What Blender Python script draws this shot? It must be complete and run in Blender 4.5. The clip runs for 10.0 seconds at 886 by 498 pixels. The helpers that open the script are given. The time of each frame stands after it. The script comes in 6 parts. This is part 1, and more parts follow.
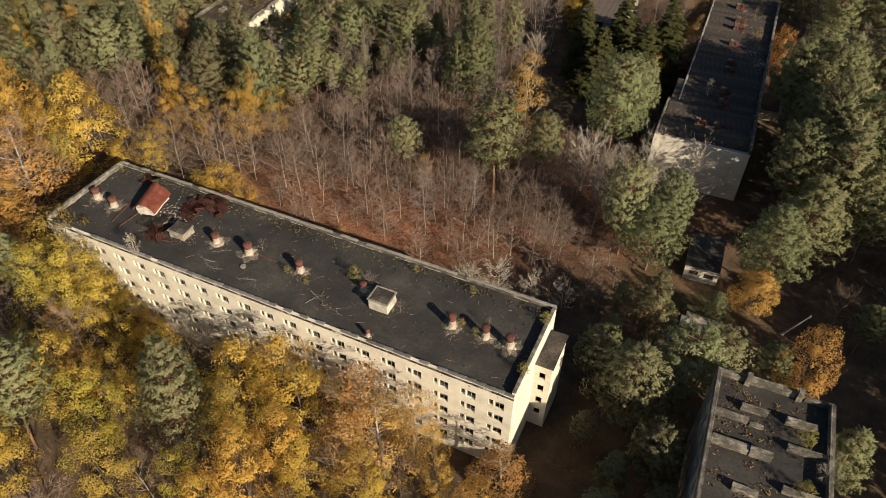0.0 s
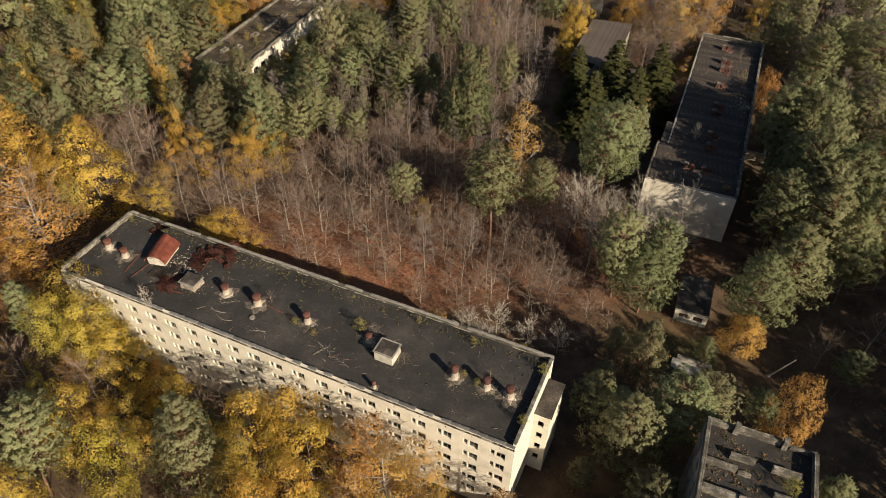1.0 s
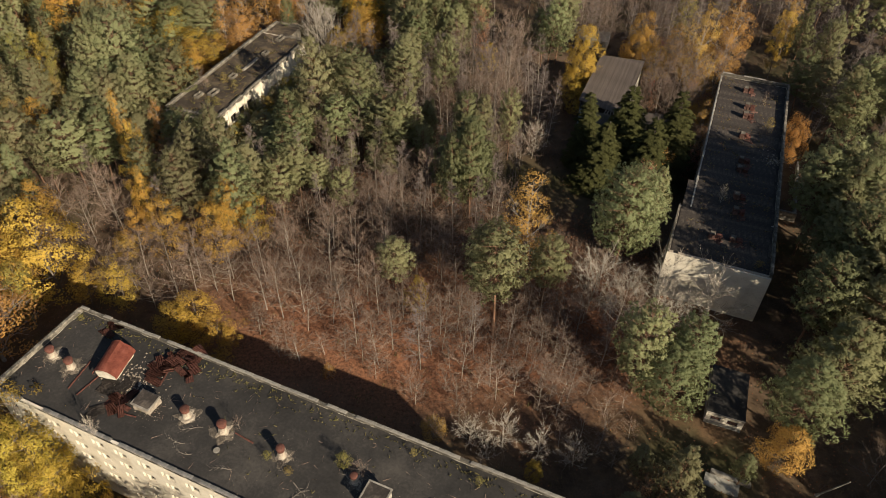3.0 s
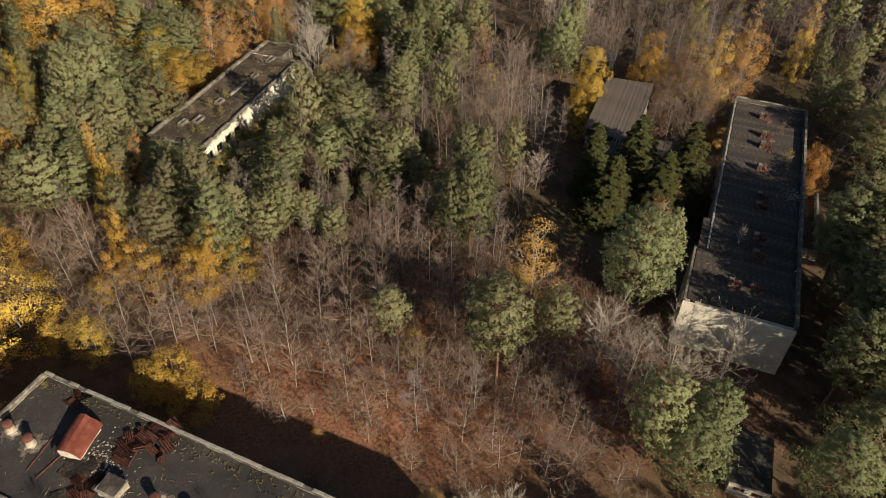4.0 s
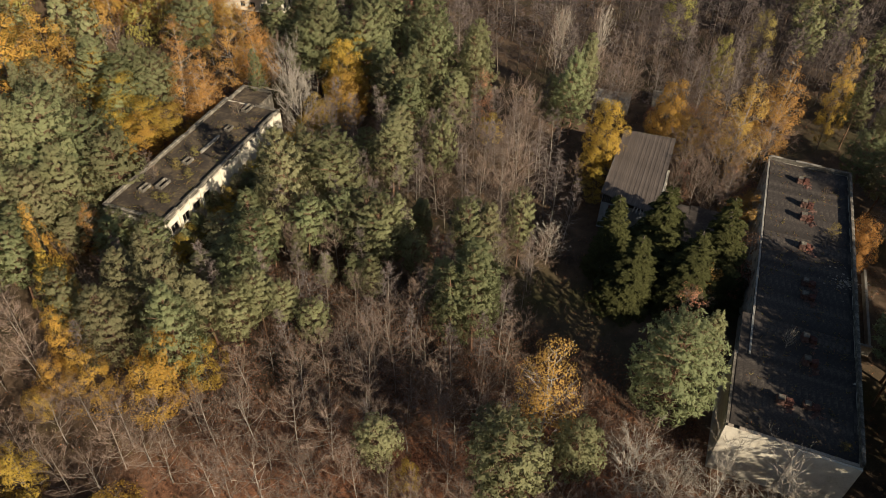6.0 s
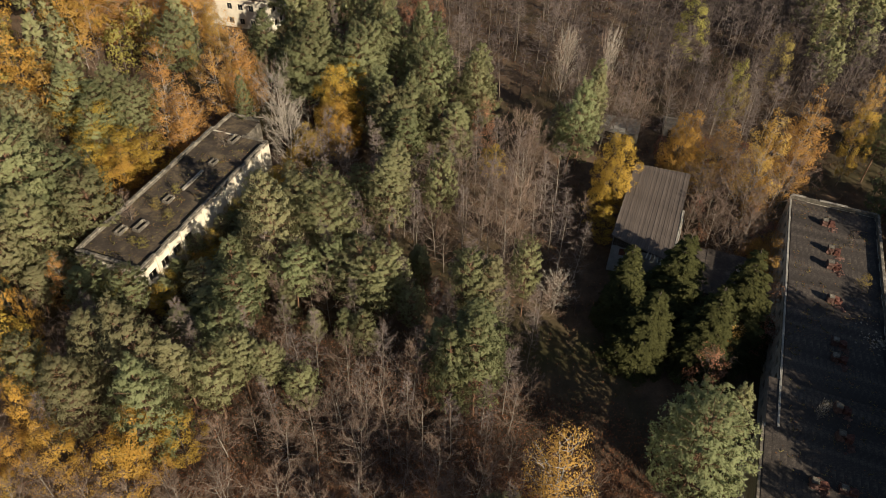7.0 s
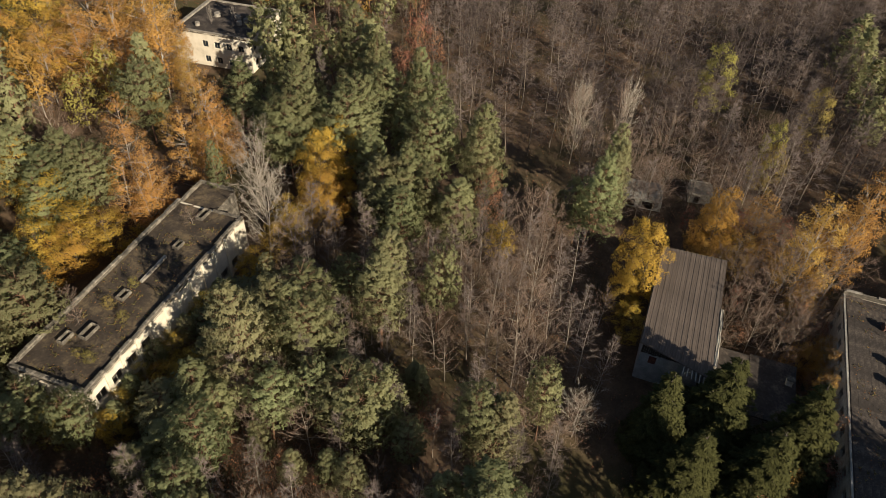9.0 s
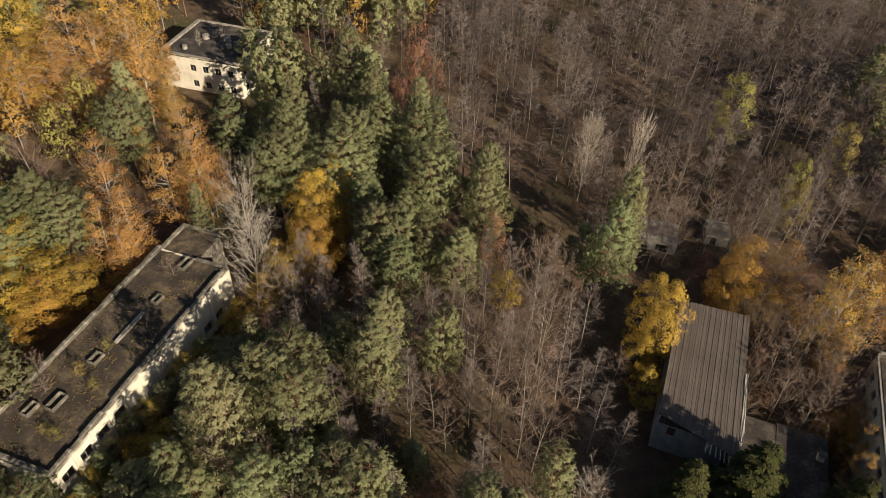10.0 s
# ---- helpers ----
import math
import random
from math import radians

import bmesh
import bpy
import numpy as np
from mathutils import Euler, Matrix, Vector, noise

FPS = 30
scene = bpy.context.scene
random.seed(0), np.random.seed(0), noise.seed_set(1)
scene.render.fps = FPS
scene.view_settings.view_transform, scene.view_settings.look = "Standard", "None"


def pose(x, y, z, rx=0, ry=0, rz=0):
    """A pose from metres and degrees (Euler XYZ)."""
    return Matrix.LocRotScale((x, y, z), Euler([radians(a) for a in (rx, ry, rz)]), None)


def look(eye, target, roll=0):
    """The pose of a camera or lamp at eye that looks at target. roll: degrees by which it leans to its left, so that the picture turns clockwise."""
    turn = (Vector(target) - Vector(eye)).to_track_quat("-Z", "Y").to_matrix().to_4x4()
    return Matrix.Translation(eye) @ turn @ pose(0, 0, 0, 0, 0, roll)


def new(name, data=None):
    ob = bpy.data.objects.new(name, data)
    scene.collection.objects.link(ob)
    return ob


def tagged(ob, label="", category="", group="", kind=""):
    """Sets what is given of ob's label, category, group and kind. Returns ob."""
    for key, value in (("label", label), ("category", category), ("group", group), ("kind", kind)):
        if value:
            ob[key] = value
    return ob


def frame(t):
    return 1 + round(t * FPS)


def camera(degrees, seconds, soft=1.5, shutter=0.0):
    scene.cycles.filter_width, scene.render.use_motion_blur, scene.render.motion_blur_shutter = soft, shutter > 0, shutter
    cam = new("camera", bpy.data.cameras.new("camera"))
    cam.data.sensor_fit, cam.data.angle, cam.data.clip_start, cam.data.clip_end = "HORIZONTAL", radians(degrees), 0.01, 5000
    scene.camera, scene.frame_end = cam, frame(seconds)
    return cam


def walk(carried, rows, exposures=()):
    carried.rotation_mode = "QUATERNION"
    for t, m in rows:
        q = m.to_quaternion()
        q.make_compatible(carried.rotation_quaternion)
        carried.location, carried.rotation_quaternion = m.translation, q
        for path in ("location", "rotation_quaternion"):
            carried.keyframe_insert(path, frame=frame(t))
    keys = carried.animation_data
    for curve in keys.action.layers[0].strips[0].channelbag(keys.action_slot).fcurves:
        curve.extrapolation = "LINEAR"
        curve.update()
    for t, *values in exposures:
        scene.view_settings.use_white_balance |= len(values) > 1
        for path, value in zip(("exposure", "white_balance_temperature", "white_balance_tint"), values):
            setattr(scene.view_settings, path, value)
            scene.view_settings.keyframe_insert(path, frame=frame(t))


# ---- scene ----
# camera: seconds, eye, then yaw, pitch and roll in degrees
cam = camera(64.0, 10.0, soft=0.45, shutter=0.12)
FLIGHT = [
    (0, 2.777, 7.27, 88.822, 0.739, -43.031, 0.585),
    (0.1, 2.06, 4.96, 91.25, 0.37, -42.75, 0.79),
    (0.2, 1.35, 2.65, 93.7, 0.0, -42.46, 0.99),
    (0.3, 0.97, 0.9, 95.7, -0.37, -42.2, 1.19),
    (0.5, 0.969, 2.544, 96.217, -0.369, -42.2, 1.19),
    (1, 0.962, 8.053, 96.387, -0.345, -42.142, 1.125),
    (1.5, 0.875, 13.291, 96.607, -0.433, -42.159, 1.041),
    (2, 0.705, 19.009, 96.692, -0.563, -42.156, 1.074),
    (2.5, 0.512, 24.439, 96.791, -0.734, -42.165, 1.121),
    (4, 0.75, 42.895, 96.72, -0.868, -42.269, 1.091),
    (4.5, 0.682, 48.912, 96.471, -1.014, -42.26, 1.192),
    (5, 0.622, 55.267, 96.245, -1.128, -42.219, 1.296),
    (5.5, 0.539, 61.297, 96.068, -1.24, -42.191, 1.354),
    (7, 0.284, 81.281, 96.345, -1.599, -42.401, 1.675),
    (7.5, -0.056, 87.646, 96.484, -1.813, -42.485, 1.918),
    (8, -0.436, 94.415, 96.45, -2.089, -42.52, 2.082),
    (8.5, -0.935, 100.773, 96.504, -2.385, -42.558, 2.352),
    (9, -1.007, 107.588, 96.593, -2.446, -42.584, 2.484),
    (9.5, -1.046, 114.058, 96.806, -2.493, -42.646, 2.561),
    (10, -1.12, 120.859, 96.953, -2.563, -42.618, 2.685),
]


def heading(yaw, pitch):
    a, b = radians(yaw), radians(pitch)
    return Vector((-math.sin(a) * math.cos(b), math.cos(a) * math.cos(b), math.sin(b)))


walk(cam, [(t, look(Vector((x, y, z)), Vector((x, y, z)) + 10 * heading(yaw, pitch), roll))
           for t, x, y, z, yaw, pitch, roll in FLIGHT])

# low autumn sun from the south-east, clear sky
SUN_UP, SUN_AWAY = radians(25), Vector((-0.63, 0.777, 0))
world = bpy.data.worlds.new("sky")
scene.world = world
world.use_nodes = True
sky = world.node_tree.nodes.new("ShaderNodeTexSky")
sky.sky_type, sky.sun_disc, sky.sun_elevation = "NISHITA", False, SUN_UP
sky.sun_rotation = math.atan2(-SUN_AWAY.x, -SUN_AWAY.y)
world.node_tree.links.new(sky.outputs[0], world.node_tree.nodes["Background"].inputs[0])
world.node_tree.nodes["Background"].inputs[1].default_value = 0.047
sun = new("sun", bpy.data.lights.new("sun", "SUN"))
sun.data.energy, sun.data.angle, sun.data.color = 5.0, radians(0.5), (1.0, 0.87, 0.68)
sun.matrix_world = look(-SUN_AWAY * 200 + Vector((0, 100, 200 * math.tan(SUN_UP))), (0, 100, 0))
scene.view_settings.exposure = 0.89

# ---- materials ----
def material(name, colours, rough=0.9, scale=1.0, fine=14.0, bump=0.3, depth=0.03, metal=0.0, vary="", spread=0.25, glow=0.0, stretch=None):
    """A weathered surface: two scales of noise between the given colours, fine relief, and a shift per object or per piece."""
    m = bpy.data.materials.new(name)
    m.use_nodes = True
    n, link = m.node_tree.nodes, m.node_tree.links.new
    shader = n["Principled BSDF"]
    place = n.new("ShaderNodeTexCoord")
    source = place.outputs["Object"]
    if stretch:
        mapped = n.new("ShaderNodeMapping")
        mapped.inputs["Scale"].default_value = stretch
        link(source, mapped.inputs[0])
        source = mapped.outputs[0]
    coarse, grain = n.new("ShaderNodeTexNoise"), n.new("ShaderNodeTexNoise")
    for tex, size, detail in ((coarse, scale, 6.0), (grain, fine, 4.0)):
        link(source, tex.inputs["Vector"])
        tex.inputs["Scale"].default_value, tex.inputs["Detail"].default_value = size, detail
        tex.inputs["Roughness"].default_value = 0.65
    both = n.new("ShaderNodeMath")
    both.operation = "MULTIPLY_ADD"
    link(grain.outputs[0], both.inputs[0])
    both.inputs[1].default_value = 0.45
    link(coarse.outputs[0], both.inputs[2])
    ramp = n.new("ShaderNodeValToRGB")
    while len(ramp.color_ramp.elements) < len(colours):
        ramp.color_ramp.elements.new(0.5)
    for k, c in enumerate(colours):
        ramp.color_ramp.elements[k].position = 0.42 + 0.6 * k / max(1, len(colours) - 1)
        ramp.color_ramp.elements[k].color = (*c, 1)
    link(both.outputs[0], ramp.inputs[0])
    colour = ramp.outputs[0]
    if vary:
        info = n.new("ShaderNodeObjectInfo" if vary == "object" else "ShaderNodeNewGeometry")
        hue = n.new("ShaderNodeHueSaturation")
        span = n.new("ShaderNodeMapRange")
        link(info.outputs["Random" if vary == "object" else "Random Per Island"], span.inputs[0])
        span.inputs[3].default_value, span.inputs[4].default_value = 1 - spread, 1 + spread
        link(span.outputs[0], hue.inputs["Value"])
        link(colour, hue.inputs["Color"])
        colour = hue.outputs[0]
    link(colour, shader.inputs["Base Color"])
    shader.inputs["Roughness"].default_value, shader.inputs["Metallic"].default_value = rough, metal
    shader.inputs["Specular IOR Level"].default_value = 0.25
    if bump:
        relief = n.new("ShaderNodeBump")
        relief.inputs["Strength"].default_value, relief.inputs["Distance"].default_value = bump, depth
        link(both.outputs[0], relief.inputs["Height"])
        link(relief.outputs[0], shader.inputs["Normal"])
    return m


def foliage(name, dark, light, through_light=0.35, tree_spread=0.035):
    """Leaves or needles: each piece and each plant has its own shade; some light passes through."""
    m = bpy.data.materials.new(name)
    m.use_nodes = True
    n, link = m.node_tree.nodes, m.node_tree.links.new
    n.remove(n["Principled BSDF"])
    piece, plant = n.new("ShaderNodeNewGeometry"), n.new("ShaderNodeObjectInfo")
    mix = n.new("ShaderNodeMix")
    mix.data_type = "RGBA"
    mix.inputs[6].default_value, mix.inputs[7].default_value = (*dark, 1), (*light, 1)
    link(piece.outputs["Random Per Island"], mix.inputs[0])
    hue, turn, value = n.new("ShaderNodeHueSaturation"), n.new("ShaderNodeMapRange"), n.new("ShaderNodeMapRange")
    link(plant.outputs["Random"], turn.inputs[0])
    turn.inputs[3].default_value, turn.inputs[4].default_value = 0.5 - tree_spread, 0.5 + tree_spread
    link(turn.outputs[0], hue.inputs["Hue"])
    wobble = n.new("ShaderNodeMath")
    wobble.operation = "FRACT"
    times = n.new("ShaderNodeMath")
    times.operation = "MULTIPLY"
    times.inputs[1].default_value = 7.31
    link(plant.outputs["Random"], times.inputs[0])
    link(times.outputs[0], wobble.inputs[0])
    link(wobble.outputs[0], value.inputs[0])
    value.inputs[3].default_value, value.inputs[4].default_value = 0.78, 1.2
    link(value.outputs[0], hue.inputs["Value"])
    link(mix.outputs[2], hue.inputs["Color"])
    solid, thin, blend = n.new("ShaderNodeBsdfDiffuse"), n.new("ShaderNodeBsdfTranslucent"), n.new("ShaderNodeMixShader")
    for s in (solid, thin):
        link(hue.outputs[0], s.inputs["Color"])
    blend.inputs[0].default_value = through_light
    link(solid.outputs[0], blend.inputs[1])
    link(thin.outputs[0], blend.inputs[2])
    link(blend.outputs[0], n["Material Output"].inputs["Surface"])
    return m


def glass(name):
    m = bpy.data.materials.new(name)
    m.use_nodes = True
    s = m.node_tree.nodes["Principled BSDF"]
    s.inputs["Base Color"].default_value = (0.02, 0.025, 0.03, 1)
    s.inputs["Roughness"].default_value, s.inputs["Specular IOR Level"].default_value = 0.08, 0.6
    return m


BITUMEN = material("bitumen_felt", [(0.013, 0.012, 0.011), (0.032, 0.029, 0.026), (0.075, 0.066, 0.056)], 0.85, 0.12, 2.5, 0.3, 0.02)
GREY_FELT = material("grey_roof_felt", [(0.012, 0.01, 0.009), (0.04, 0.033, 0.028), (0.13, 0.105, 0.085)], 0.9, 0.3, 3.0, 0.5, 0.04)
MOSSY_FELT = material("mossy_roof_felt", [(0.016, 0.012, 0.01), (0.045, 0.035, 0.026), (0.15, 0.112, 0.065)], 0.95, 0.3, 3.0, 0.5, 0.04)
PLASTER = material("cream_plaster", [(0.33, 0.285, 0.215), (0.55, 0.495, 0.395), (0.65, 0.595, 0.49)], 0.9, 0.35, 5.0, 0.2, 0.01)
CONCRETE = material("pale_concrete", [(0.09, 0.082, 0.066), (0.2, 0.18, 0.15), (0.36, 0.33, 0.28)], 0.92, 0.9, 6.0, 0.3, 0.02, vary="object", spread=0.12)
GREY_CONCRETE = material("grey_concrete", [(0.13, 0.125, 0.115), (0.25, 0.24, 0.21), (0.38, 0.36, 0.31)], 0.92, 0.5, 6.0, 0.3, 0.02, vary="object", spread=0.12)
WHITE_BRICK = material("white_silicate_brick", [(0.22, 0.195, 0.155), (0.4, 0.36, 0.29), (0.55, 0.5, 0.42)], 0.92, 1.2, 9.0, 0.5, 0.02, vary="object", spread=0.12)
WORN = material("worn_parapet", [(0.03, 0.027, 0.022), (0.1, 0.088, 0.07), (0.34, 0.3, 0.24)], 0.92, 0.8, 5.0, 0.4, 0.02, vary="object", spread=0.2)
SPILL = material("mortar_dust_on_felt", [(0.03, 0.026, 0.021), (0.085, 0.07, 0.054), (0.24, 0.2, 0.155)], 0.95, 1.3, 9.0, 0.5, 0.02)
RUBBLE = material("crumbled_mortar", [(0.11, 0.09, 0.068), (0.24, 0.2, 0.155), (0.42, 0.365, 0.29)], 0.95, 1.5, 9.0, 0.6, 0.03, vary="island", spread=0.3)
RUST = material("rusty_sheet", [(0.13, 0.038, 0.026), (0.27, 0.08, 0.052), (0.4, 0.15, 0.105)], 0.75, 0.8, 8.0, 0.3, 0.01, vary="object", spread=0.25)
DARK_RUST = material("brown_rust", [(0.035, 0.016, 0.012), (0.085, 0.034, 0.024), (0.16, 0.064, 0.045)], 0.8, 2.0, 12.0, 0.3, 0.01, vary="object", spread=0.25)
BRICK = material("red_brick", [(0.045, 0.026, 0.02), (0.095, 0.05, 0.038), (0.17, 0.11, 0.09)], 0.9, 1.5, 9.0, 0.4, 0.02, vary="object", spread=0.25)
TIN = material("tin_coping", [(0.05, 0.05, 0.05), (0.12, 0.115, 0.105), (0.22, 0.2, 0.18)], 0.7, 1.2, 8.0, 0.2, 0.01, vary="object", spread=0.35)
BOARD = material("weathered_roof_board", [(0.05, 0.039, 0.032), (0.1, 0.079, 0.065), (0.155, 0.124, 0.1)], 0.9, 1.0, 6.0, 0.3, 0.01, vary="object", spread=0.16, stretch=(1, 0.15, 1))
DARK_BOARD = material("dark_weathered_board", [(0.02, 0.017, 0.014), (0.04, 0.033, 0.027), (0.07, 0.058, 0.048)], 0.92, 1.0, 6.0, 0.3, 0.01, vary="object", spread=0.3)
BLUE_WASH = material("faded_blue_limewash", [(0.13, 0.138, 0.142), (0.24, 0.255, 0.26), (0.36, 0.375, 0.375)], 0.92, 0.6, 6.0, 0.2, 0.01)
FRAME_PAINT = material("chalky_frame_paint", [(0.14, 0.125, 0.1), (0.24, 0.22, 0.18), (0.36, 0.33, 0.28)], 0.8, 2.0, 12.0, 0.1, 0.005)
INSIDE = material("dim_interior_plaster", [(0.12, 0.11, 0.09), (0.2, 0.18, 0.15), (0.26, 0.24, 0.2)], 0.95, 0.6, 5.0, 0.1, 0.01)
GLASS = glass("dusty_glass")
BARK = material("grey_brown_bark", [(0.05, 0.04, 0.032), (0.11, 0.09, 0.072), (0.2, 0.165, 0.135)], 0.95, 2.0, 10.0, 0.4, 0.02, vary="object", spread=0.25)
PINE_BARK = material("pine_bark", [(0.07, 0.04, 0.025), (0.16, 0.09, 0.055), (0.24, 0.15, 0.1)], 0.95, 2.0, 10.0, 0.4, 0.02, vary="object", spread=0.2)
BIRCH_BARK = material("birch_bark", [(0.08, 0.07, 0.06), (0.28, 0.25, 0.215), (0.42, 0.39, 0.34)], 0.85, 1.6, 9.0, 0.3, 0.01)
TWIG = material("bare_twigs", [(0.094, 0.064, 0.048), (0.162, 0.114, 0.086), (0.25, 0.185, 0.142)], 0.95, 0.5, 6.0, 0.0, vary="object", spread=0.3)
FAR_TWIG = material("distant_twigs", [(0.042, 0.032, 0.028), (0.078, 0.06, 0.053), (0.128, 0.1, 0.089)], 0.95, 0.05, 6.0, 0.0)
ASH_BARK = material("pale_grey_bark", [(0.11, 0.09, 0.072), (0.22, 0.185, 0.15), (0.35, 0.305, 0.25)], 0.95, 1.2, 8.0, 0.3, 0.02, vary="object", spread=0.25)
GREY_TWIG = material("grey_twigs", [(0.085, 0.065, 0.056), (0.146, 0.115, 0.101), (0.225, 0.18, 0.16)], 0.95, 0.3, 6.0, 0.0, vary="object", spread=0.22)
PALE_TWIG = material("pale_twigs", [(0.18, 0.152, 0.122), (0.31, 0.27, 0.22), (0.44, 0.39, 0.33)], 0.95, 0.5, 6.0, 0.0, vary="object", spread=0.25)
NEEDLE = foliage("pine_needles", (0.205, 0.208, 0.104), (0.27, 0.27, 0.138), 0.48, 0.028)
DARK_NEEDLE = foliage("spruce_needles", (0.04, 0.042, 0.017), (0.072, 0.072, 0.028), 0.2, 0.012)
YELLOW_LEAF = foliage("yellow_leaves", (0.38, 0.242, 0.05), (0.52, 0.335, 0.075), 0.4, 0.014)
LIME_LEAF = foliage("yellow_green_leaves", (0.31, 0.24, 0.045), (0.43, 0.335, 0.068), 0.4, 0.016)
ORANGE_LEAF = foliage("orange_leaves", (0.38, 0.22, 0.065), (0.5, 0.3, 0.095), 0.42, 0.014)
RUST_LEAF = foliage("rusty_leaves", (0.22, 0.1, 0.06), (0.38, 0.19, 0.12), 0.3, 0.02)
OLIVE_LEAF = foliage("olive_leaves", (0.2, 0.165, 0.05), (0.29, 0.235, 0.078), 0.38, 0.025)
LITTER = foliage("fallen_leaves", (0.11, 0.05, 0.028), (0.3, 0.15, 0.075), 0.2, 0.02)
GRASS = foliage("dry_grass", (0.08, 0.075, 0.028), (0.22, 0.19, 0.08), 0.3, 0.02)


def forest_floor():
    """Soil under leaf litter: rusty where oak leaves lie thick, brown or mossy elsewhere."""
    m = material("forest_floor", [(0.028, 0.02, 0.012), (0.085, 0.056, 0.034), (0.15, 0.1, 0.062)], 0.98, 0.22, 3.2, 0.9, 0.12)
    n, link = m.node_tree.nodes, m.node_tree.links.new
    shader = n["Principled BSDF"]
    brown = shader.inputs["Base Color"].links[0].from_socket
    where = n.new("ShaderNodeTexCoord")

    def patches(size, low, high, other):
        tex, cut, mix = n.new("ShaderNodeTexNoise"), n.new("ShaderNodeMapRange"), n.new("ShaderNodeMix")
        link(where.outputs["Object"], tex.inputs["Vector"])
        tex.inputs["Scale"].default_value, tex.inputs["Detail"].default_value = size, 5.0
        link(tex.outputs[0], cut.inputs[0])
        cut.inputs[1].default_value, cut.inputs[2].default_value = low, high
        mix.data_type = "RGBA"
        mix.inputs[7].default_value = (*other, 1)
        link(cut.outputs[0], mix.inputs[0])
        return cut, mix

    cut, mix = patches(0.035, 0.5, 0.68, (0.052, 0.047, 0.018))
    link(brown, mix.inputs[6])
    # oak litter lies thick on the open strip behind the long block
    dist, cut2 = n.new("ShaderNodeVectorMath"), n.new("ShaderNodeMapRange")
    dist.operation = "DISTANCE"
    squeeze, wob, add = n.new("ShaderNodeMapping"), n.new("ShaderNodeTexNoise"), n.new("ShaderNodeVectorMath")
    wob.inputs["Scale"].default_value, wob.inputs["Detail"].default_value = 0.09, 5.0
    link(where.outputs["Object"], wob.inputs["Vector"])
    add.operation = "MULTIPLY_ADD"
    add.inputs[1].default_value = (26, 26, 0)
    link(wob.outputs["Color"], add.inputs[0])
    link(where.outputs["Object"], add.inputs[2])
    link(add.outputs[0], squeeze.inputs[0])
    squeeze.inputs["Rotation"].default_value = (0, 0, radians(21))
    squeeze.inputs["Scale"].default_value = (0.42, 1, 0)
    centre = n.new("ShaderNodeMapping")
    centre.inputs["Rotation"].default_value = (0, 0, radians(21))
    centre.inputs["Scale"].default_value = (0.42, 1, 0)
    centre.inputs[0].default_value = (17, 130, 0)
    link(squeeze.outputs[0], dist.inputs[0])
    link(centre.outputs[0], dist.inputs[1])
    link(dist.outputs["Value"], cut2.inputs[0])
    cut2.inputs[1].default_value, cut2.inputs[2].default_value = 26, 12
    rusty = n.new("ShaderNodeMix")
    rusty.data_type = "RGBA"
    grain, ramp = n.new("ShaderNodeTexNoise"), n.new("ShaderNodeValToRGB")
    link(where.outputs["Object"], grain.inputs["Vector"])
    grain.inputs["Scale"].default_value, grain.inputs["Detail"].default_value = 1.7, 8.0
    grain.inputs["Roughness"].default_value = 0.75
    ramp.color_ramp.elements[0].position, ramp.color_ramp.elements[1].position = 0.35, 0.68
    ramp.color_ramp.elements[0].color, ramp.color_ramp.elements[1].color = (0.065, 0.028, 0.015, 1), (0.33, 0.148, 0.078, 1)
    link(grain.outputs[0], ramp.inputs[0])
    link(cut2.outputs[0], rusty.inputs[0])
    link(mix.outputs[2], rusty.inputs[6])
    link(ramp.outputs[0], rusty.inputs[7])
    link(rusty.outputs[2], shader.inputs["Base Color"])
    return m


FLOOR = forest_floor()


# ---- small builders ----
def mesh_of(name, verts, faces, mats, slots=None, smooth=False):
    me = bpy.data.meshes.new(name)
    me.from_pydata(verts, [], faces)
    for m in mats:
        me.materials.append(m)
    if slots is not None:
        me.polygons.foreach_set("material_index", slots)
    if smooth:
        me.polygons.foreach_set("use_smooth", [True] * len(me.polygons))
    me.update()
    return me


def part(name, bm, mat, parent, label=""):
    """One mesh object from a bmesh, under a thing or a part."""
    me = bpy.data.meshes.new(name)
    bmesh.ops.recalc_face_normals(bm, faces=bm.faces)
    bm.to_mesh(me)
    bm.free()
    me.materials.append(mat)
    ob = new(name, me)
    ob.parent = parent
    return tagged(ob, label)


def share(name, me, m, parent):
    """A piece on shared mesh data, at the pose m in its parent."""
    ob = new(name, me)
    ob.parent, ob.matrix_local = parent, m
    return ob


def thing(name, m, label, category, group="", kind=""):
    ob = new(name)
    ob.empty_display_size = 0.5
    ob.matrix_world = m
    return tagged(ob, label, category, group, kind)


def box(bm, x0, y0, z0, x1, y1, z1, rough=0.0, cuts=0):
    """A block; rough: how far its corners are worn out of place."""
    before = len(bm.verts)
    made = bmesh.ops.create_cube(bm, size=1.0)["verts"]
    for v in made:
        v.co = Vector((x0 + (v.co.x + 0.5) * (x1 - x0), y0 + (v.co.y + 0.5) * (y1 - y0), z0 + (v.co.z + 0.5) * (z1 - z0)))
    if cuts:
        edges = list({e for v in made for e in v.link_edges})
        bmesh.ops.subdivide_edges(bm, edges=edges, cuts=cuts, use_grid_fill=True)
        bm.verts.ensure_lookup_table()
        made = [bm.verts[k] for k in range(before, len(bm.verts))]
    if rough:
        for v in set(made):
            v.co += Vector((random.uniform(-1, 1), random.uniform(-1, 1), random.uniform(-1, 1))) * rough
    return made


def block(*spans, rough=0.0, cuts=0):
    bm = bmesh.new()
    box(bm, *spans, rough=rough, cuts=cuts)
    return bm


